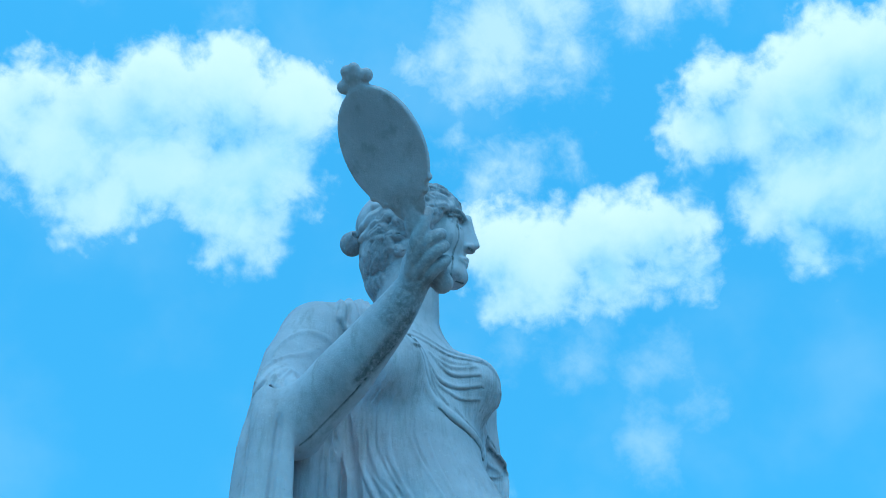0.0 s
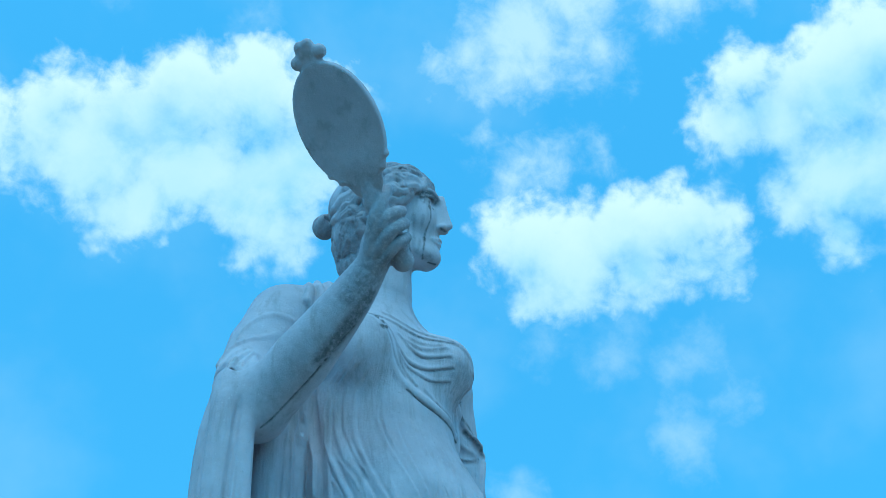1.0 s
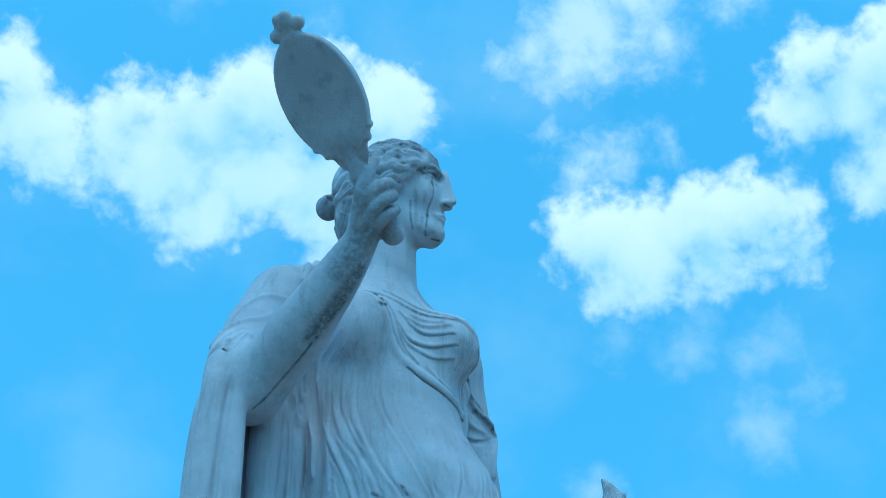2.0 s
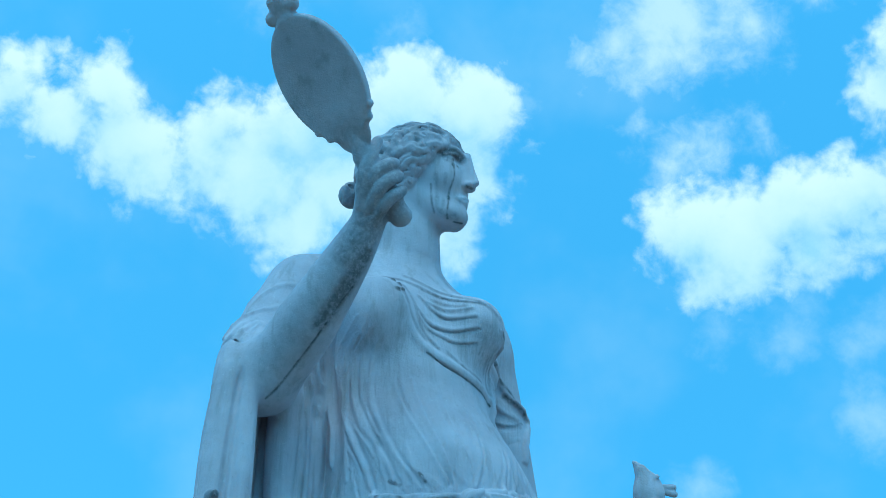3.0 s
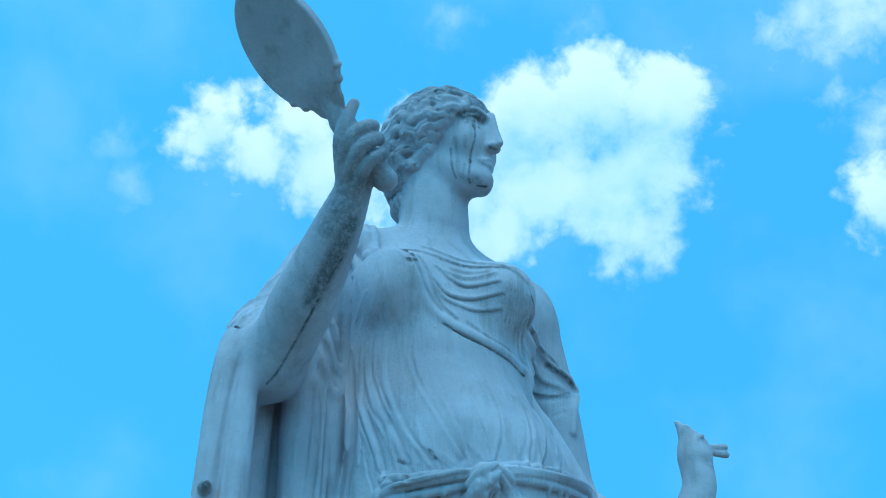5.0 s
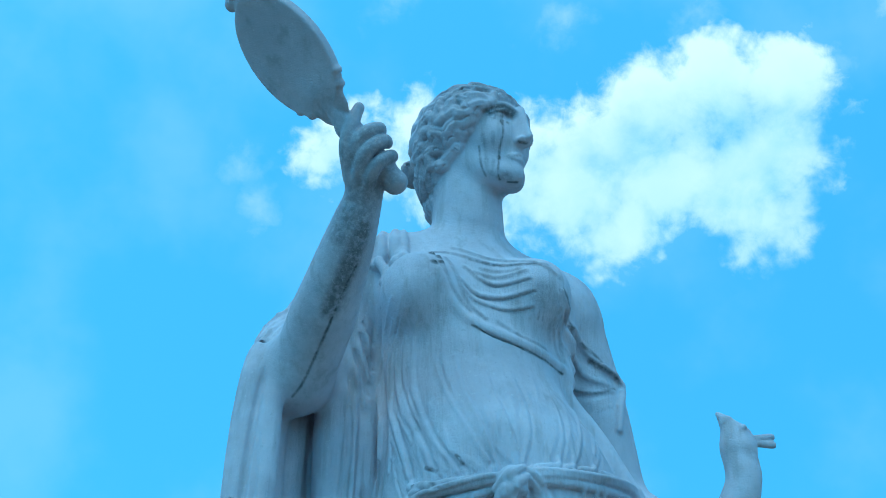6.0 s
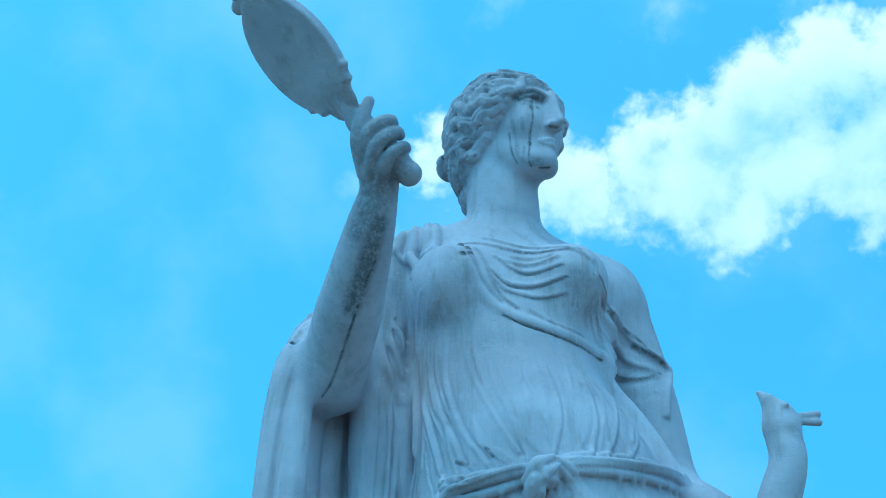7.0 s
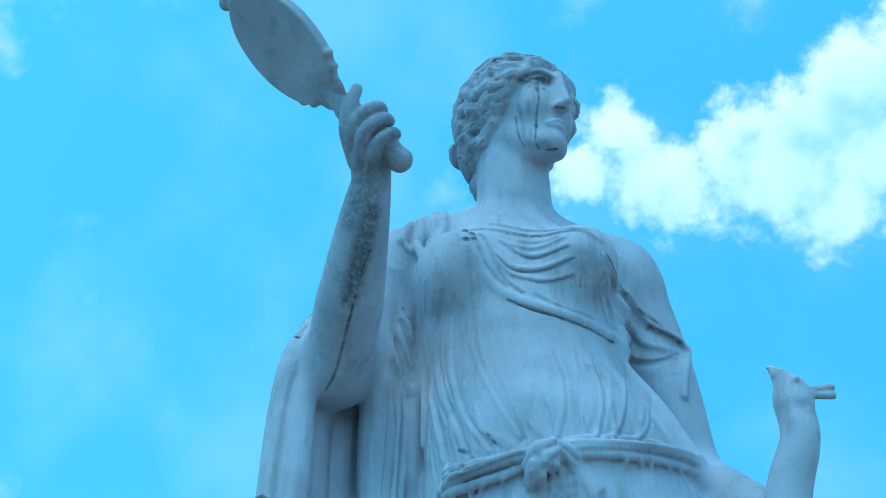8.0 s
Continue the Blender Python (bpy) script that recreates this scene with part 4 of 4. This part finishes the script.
def build_cloak_folds(b):
    for pts, r in (([(-0.197, 2.412), (-0.192, 2.295), (-0.197, 2.15), (-0.197, 2.04)], 0.006), ([(-0.179, 2.400), (-0.177, 2.299), (-0.181, 2.20), (-0.180, 2.04)], 0.005),
                   ([(-0.214, 2.33), (-0.216, 2.22), (-0.212, 2.06)], 0.005)):
        pleat(b, pts, (r * 0.4, r, r * 0.8), 0.003, r * 0.6)
    # folds that fan out from the armpit
    for a, c, d in (((-0.200, -0.050, 2.445), (-0.182, -0.060, 2.405), (-0.166, -0.058, 2.360)), ((-0.190, -0.045, 2.460), (-0.174, -0.058, 2.430), (-0.163, -0.058, 2.395)),
                    ((-0.205, -0.050, 2.420), (-0.188, -0.060, 2.370), (-0.170, -0.056, 2.320)), ((-0.210, -0.048, 2.395), (-0.197, -0.056, 2.335), (-0.180, -0.054, 2.280))):
        b.put(tube(spline([(a[0], a[1] + 0.004, a[2]), (c[0], c[1] + 0.004, c[2]), (d[0], d[1] + 0.008, d[2])]), (0.003, 0.0055, 0.001)), 0.013)
    for pts in ([(-0.286, -0.065, 2.405), (-0.320, -0.107, 2.290), (-0.332, -0.117, 2.04)], [(-0.308, -0.058, 2.39), (-0.336, -0.087, 2.290), (-0.347, -0.097, 2.04)],
                [(-0.318, -0.130, 2.24), (-0.320, -0.140, 2.14), (-0.320, -0.144, 2.04)]):
        b.carve(tube([b.snap(p) for p in spline(pts)], (0.0006, 0.0040, 0.0045, 0.0045)), 0.004)
    for pts, r in (([(-0.309, -0.075, 2.389), (-0.33, -0.075, 2.314), (-0.34, -0.075, 2.251), (-0.343, -0.075, 2.207)], 0.0050), ([(-0.301, -0.085, 2.382), (-0.315, -0.085, 2.315), (-0.321, -0.085, 2.252), (-0.323, -0.085, 2.208)], 0.0060), ([(-0.298, -0.095, 2.371), (-0.301, -0.095, 2.298), (-0.3, -0.095, 2.211)], 0.0045)):
        b.carve(tube([b.snap(p) for p in spline(pts)], (r * 0.8, r * 1.7, r * 1.8, r * 1.8)), 0.005)
    stub = [(-0.344, -0.125, 2.135)][0]
    b.put(blob(stub, (0.009, 0.014, 0.009)), 0.003)
    GRIME_AND_SHADE.append(([stub, (stub[0], stub[1] - 0.012, stub[2])], 0.008, 0.8))
    b.carve(tube(spline([(-0.158, -0.078, 2.455), (-0.153, -0.052, 2.42), (-0.150, -0.056, 2.35), (-0.150, -0.074, 2.276), (-0.150, -0.080, 2.208), (-0.152, -0.072, 2.03)]), (0.004, 0.007, 0.008, 0.008)), 0.003)
    # the deep cleft between cloak and body, and furrows in the cloak beside it
    b.carve(tube(spline([(-0.160, -0.070, 2.455), (-0.156, -0.052, 2.407), (-0.155, -0.060, 2.339), (-0.155, -0.085, 2.262), (-0.158, -0.070, 2.216), (-0.160, -0.055, 2.172), (-0.162, -0.050, 2.03)]), (0.004, 0.010, 0.012, 0.011)), 0.005)
    for pts in ([(-0.178, -0.057, 2.348), (-0.175, -0.049, 2.283), (-0.178, -0.060, 2.170), (-0.178, -0.060, 2.04)], [(-0.207, -0.054, 2.402), (-0.191, -0.054, 2.300), (-0.196, -0.053, 2.173), (-0.196, -0.053, 2.04)],
                [(-0.194, -0.054, 2.444), (-0.175, -0.057, 2.410), (-0.161, -0.047, 2.375)], [(-0.205, -0.040, 2.470), (-0.178, -0.058, 2.442), (-0.161, -0.048, 2.417)], [(-0.205, -0.050, 2.425), (-0.186, -0.057, 2.385), (-0.166, -0.050, 2.335)]):
        b.carve(tube([b.snap(p) for p in spline(pts)], (0.001, 0.0042, 0.0040)), 0.004)
    # the cloak's edge drawn round the upper arm
    for pts, r in (([(-0.295, -0.045, 2.466), (-0.277, -0.045, 2.494), (-0.245, -0.045, 2.511), (-0.212, -0.045, 2.514), (-0.184, -0.045, 2.511)], 0.0036), ([(-0.322, -0.06, 2.394), (-0.306, -0.06, 2.426), (-0.286, -0.06, 2.447), (-0.252, -0.06, 2.462), (-0.219, -0.06, 2.487)], 0.0050)):
        line = [b.snap(p) for p in spline(pts)]
        b.carve(tube([(x + 0.004, y - 0.004, z + 0.006) for x, y, z in line], (0.001, r, 0.001)), 0.003)
        b.put(tube(line, (r * 0.7, r, r * 0.4)), 0.004)
    GRIME_AND_SHADE.append((line[:12], 0.0035, 0.55))
    for pts in ([(-0.329, -0.075, 2.368), (-0.314, -0.075, 2.4), (-0.292, -0.075, 2.426)], [(-0.314, -0.085, 2.369), (-0.305, -0.085, 2.398), (-0.286, -0.085, 2.42)], [(-0.298, -0.09, 2.377), (-0.295, -0.09, 2.396), (-0.281, -0.09, 2.42)]):
        b.carve(tube([b.snap(p) for p in spline(pts)], (0.0035, 0.003, 0.001)), 0.004)


def build_weathering(b):
    """Old cracks and dirt on the bare stone, and shade painted on the mirror."""
    crack = [(-0.275, -0.108, 2.292), (-0.264, -0.129, 2.307), (-0.251, -0.172, 2.336), (-0.244, -0.199, 2.352), (-0.230, -0.235, 2.389), (-0.216, -0.265, 2.42)]
    line = [b.face(p[0], p[2]) for p in spline(crack, 6)]
    b.carve(tube(line, (0.0016, 0.0016, 0.001)), 0.0015)
    GRIME_AND_SHADE.append((line, 0.0019, 0.95))
    GRIME_AND_SHADE.append(([b.face(-0.243, 2.372), b.face(-0.232, 2.40), b.face(-0.222, 2.43), b.face(-0.214, 2.455)], 0.013, 0.72))
    GRIME_AND_SHADE.append(([b.face(-0.236, 2.45), b.face(-0.225, 2.48), b.face(-0.215, 2.50)], 0.026, 0.55))
    GRIME_AND_SHADE.append(([(-0.235, -0.34, 2.53), (-0.215, -0.345, 2.545), (-0.195, -0.34, 2.53)], 0.036, 0.46))
    GRIME_AND_SHADE.append(([(-0.285, -0.08, 2.33), (-0.270, -0.14, 2.34), (-0.235, -0.25, 2.44), (-0.215, -0.31, 2.50)], 0.055, 0.14))
    GRIME_AND_SHADE.append(([mr(0.06, 0), mr(0.14, 0)], 0.030, 0.30))
    # shade of the down-facing glass, painted as a slight even darkening
    GRIME_AND_SHADE.append(([mr(0.16, 0), mr(0.34, 0)], 0.12, 0.07))


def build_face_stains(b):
    """Black runs of rain under the right brow, darker lines at nose, mouth and chin, and old crust in the hair."""
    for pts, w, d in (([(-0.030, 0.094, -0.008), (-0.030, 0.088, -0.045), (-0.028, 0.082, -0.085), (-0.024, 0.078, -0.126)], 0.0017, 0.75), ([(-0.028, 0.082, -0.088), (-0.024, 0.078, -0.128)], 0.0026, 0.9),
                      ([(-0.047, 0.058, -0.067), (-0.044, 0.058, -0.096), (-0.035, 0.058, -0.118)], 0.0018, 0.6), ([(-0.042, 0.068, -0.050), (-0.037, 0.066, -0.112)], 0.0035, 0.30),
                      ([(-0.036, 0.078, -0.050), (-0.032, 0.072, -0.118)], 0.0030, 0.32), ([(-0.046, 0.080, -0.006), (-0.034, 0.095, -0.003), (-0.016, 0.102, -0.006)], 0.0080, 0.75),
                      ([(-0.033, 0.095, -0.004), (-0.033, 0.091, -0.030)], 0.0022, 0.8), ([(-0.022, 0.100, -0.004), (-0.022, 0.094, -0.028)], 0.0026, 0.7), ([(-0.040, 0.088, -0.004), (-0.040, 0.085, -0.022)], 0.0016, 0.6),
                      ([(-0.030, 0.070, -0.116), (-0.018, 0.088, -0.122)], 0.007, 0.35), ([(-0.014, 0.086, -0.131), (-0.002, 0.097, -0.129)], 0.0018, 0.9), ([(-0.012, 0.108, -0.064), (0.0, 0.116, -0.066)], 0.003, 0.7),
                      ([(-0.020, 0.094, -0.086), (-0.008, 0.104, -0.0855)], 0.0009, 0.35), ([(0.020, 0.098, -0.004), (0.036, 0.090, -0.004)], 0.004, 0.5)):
        GRIME_AND_SHADE.append(([b.snap(hd(*p)) for p in spline(pts, 5)], w, d))
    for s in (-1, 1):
        GRIME_AND_SHADE.append(([hd(0, 0.09, 0.05), hd(s * 0.045, 0.06, 0.05), hd(s * 0.066, 0.0, 0.0), hd(s * 0.058, -0.04, -0.08), hd(s * 0.03, -0.06, -0.13)], 0.034, 0.46))
    GRIME_AND_SHADE.append(([hd(-0.012, -0.108, -0.02), hd(-0.02, -0.09, -0.14)], 0.030, 0.38))


def finish(name, verts, quads, label, category):
    me = bpy.data.meshes.new(name)
    me.vertices.add(len(verts))
    me.vertices.foreach_set("co", np.asarray(verts, np.float32).ravel())
    me.loops.add(4 * len(quads))
    me.loops.foreach_set("vertex_index", np.asarray(quads, np.int32).ravel())
    me.polygons.add(len(quads))
    me.polygons.foreach_set("loop_start", np.arange(0, 4 * len(quads), 4, dtype=np.int32))
    me.polygons.foreach_set("use_smooth", np.ones(len(quads), bool))
    me.update(calc_edges=True)
    me.materials.append(MARBLE)
    darkening = np.zeros(len(verts), np.float32)
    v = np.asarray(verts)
    for line, width, strength in GRIME_AND_SHADE:
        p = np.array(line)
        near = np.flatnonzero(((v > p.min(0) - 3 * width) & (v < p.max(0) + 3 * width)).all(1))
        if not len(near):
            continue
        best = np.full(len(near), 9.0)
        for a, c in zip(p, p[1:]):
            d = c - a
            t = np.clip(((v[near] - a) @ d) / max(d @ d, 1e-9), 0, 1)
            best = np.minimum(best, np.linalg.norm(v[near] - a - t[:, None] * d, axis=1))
        darkening[near] = np.maximum(darkening[near], strength * np.clip(1.5 - best / width, 0, 1))
    me.attributes.new("grime_and_shade", "FLOAT", "POINT").data.foreach_set("value", darkening)
    bare = np.full(len(v), 9.0)
    for a, c in BARE:
        a, d = np.array(a), np.array(c) - np.array(a)
        t = np.clip(((v - a) @ d) / (d @ d), 0, 1)
        bare = np.minimum(bare, np.linalg.norm(v - a - t[:, None] * d, axis=1))
    cloth = np.clip((bare - 0.062) / 0.01, 0, 1) * np.clip((2.545 - v[:, 2]) / 0.02, 0, 1)
    me.attributes.new("cloth", "FLOAT", "POINT").data.foreach_set("value", cloth.astype(np.float32))
    return tagged(new(name, me), label, category)


def statue():
    b = Block((-0.48, -0.48, 2.02), (0.34, 0.16, 2.96), MARBLE_H)
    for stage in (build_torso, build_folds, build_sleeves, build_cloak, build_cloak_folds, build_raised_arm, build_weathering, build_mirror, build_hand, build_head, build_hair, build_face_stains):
        stage(b)
    upper = b.skin()
    low = Block((-0.45, -0.36, FOOT - 0.01), (0.40, 0.30, 2.06), 0.012)
    build_torso(low)
    build_cloak(low)
    low.put(tube([(0.02, -0.05, 2.05), (0.02, -0.03, 1.5), (0.02, -0.02, FOOT + 0.08)], (0.16, 0.20, 0.24)), 0.05)
    low.put(tube([(-0.25, 0.05, 2.05), (-0.22, 0.06, FOOT + 0.05)], (0.07, 0.09)), 0.04)
    low.f = np.maximum(low.f, (FOOT - 0.002 - low.axis[2])[None, None, :])
    low.f = np.maximum(low.f, (low.axis[2] - 2.045)[None, None, :])
    lower = low.skin()
    verts = np.concatenate([upper[0], lower[0]])
    quads = np.concatenate([upper[1], lower[1] + len(upper[0])])
    finish("statue", verts, quads, "weathered white marble statue of a draped woman raising a hand mirror", "statue")


def bird_statue():
    b = Block((0.20, -0.32, 2.0), (0.37, -0.12, 2.30), 0.0025)
    b.put(tube(spline([(0.258, -0.20, 1.98), (0.268, -0.215, 2.10), (0.288, -0.235, 2.17), (0.288, -0.235, 2.21)]), (0.032, 0.027, 0.0228, 0.022)), 0.01)
    b.put(blob((0.288, -0.235, 2.225), (0.023, 0.021, 0.024)), 0.010)
    b.put(tube([(0.284, -0.237, 2.238), (0.275, -0.237, 2.252), (0.265, -0.236, 2.264)], (0.016, 0.010, 0.0035)), 0.008)
    b.carve(tube([(0.262, -0.256, 2.256), (0.272, -0.262, 2.234)], 0.0014), 0.001)
    b.put(blob((0.289, -0.255, 2.240), (0.0045, 0.004, 0.004)), 0.002)
    b.carve(tube([(0.283, -0.260, 2.243), (0.289, -0.262, 2.247), (0.295, -0.260, 2.242)], 0.0012), 0.001)
    b.carve(blob((0.278, -0.258, 2.252), (0.002, 0.003, 0.002)), 0.001)
    for dz, dy in ((0.0, 0.0), (0.006, -0.006), (-0.005, -0.007), (0.002, 0.006)):
        b.put(tube([(0.303, -0.236 + dy * 0.6, 2.228 + dz * 0.5), (0.334, -0.232 + dy, 2.231 + dz)], (0.0045, 0.0052)), 0.0012)
    GRIME_AND_SHADE.append(([(0.318, -0.245, 2.06), (0.316, -0.255, 2.12), (0.310, -0.255, 2.17)], 0.006, 0.42))
    GRIME_AND_SHADE.append(([(0.292, -0.257, 2.205), (0.305, -0.255, 2.20)], 0.008, 0.30))
    GRIME_AND_SHADE.append(([(0.305, -0.235, 2.229), (0.336, -0.232, 2.232)], 0.008, 0.45))
    upper = b.skin()
    low = Block((0.06, -0.36, FOOT - 0.01), (0.46, 0.16, 2.02), 0.01)
    low.put(tube([(0.262, -0.20, 2.03), (0.26, -0.17, 1.85), (0.27, -0.10, 1.72)], (0.036, 0.055, 0.10)), 0.03)
    low.put(tube([(0.27, -0.10, 1.72), (0.28, 0.0, 1.40), (0.28, 0.03, FOOT + 0.06)], (0.11, 0.10, 0.08)), 0.03)
    low.f = np.maximum(low.f, (FOOT - 0.002 - low.axis[2])[None, None, :])
    low.f = np.maximum(low.f, (low.axis[2] - 2.01)[None, None, :])
    lower = low.skin()
    finish("bird_statue", np.concatenate([upper[0], lower[0]]), np.concatenate([upper[1], lower[1] + len(upper[0])]),
           "weathered white marble peacock beside the draped woman", "statue")


statue()
bird_statue()
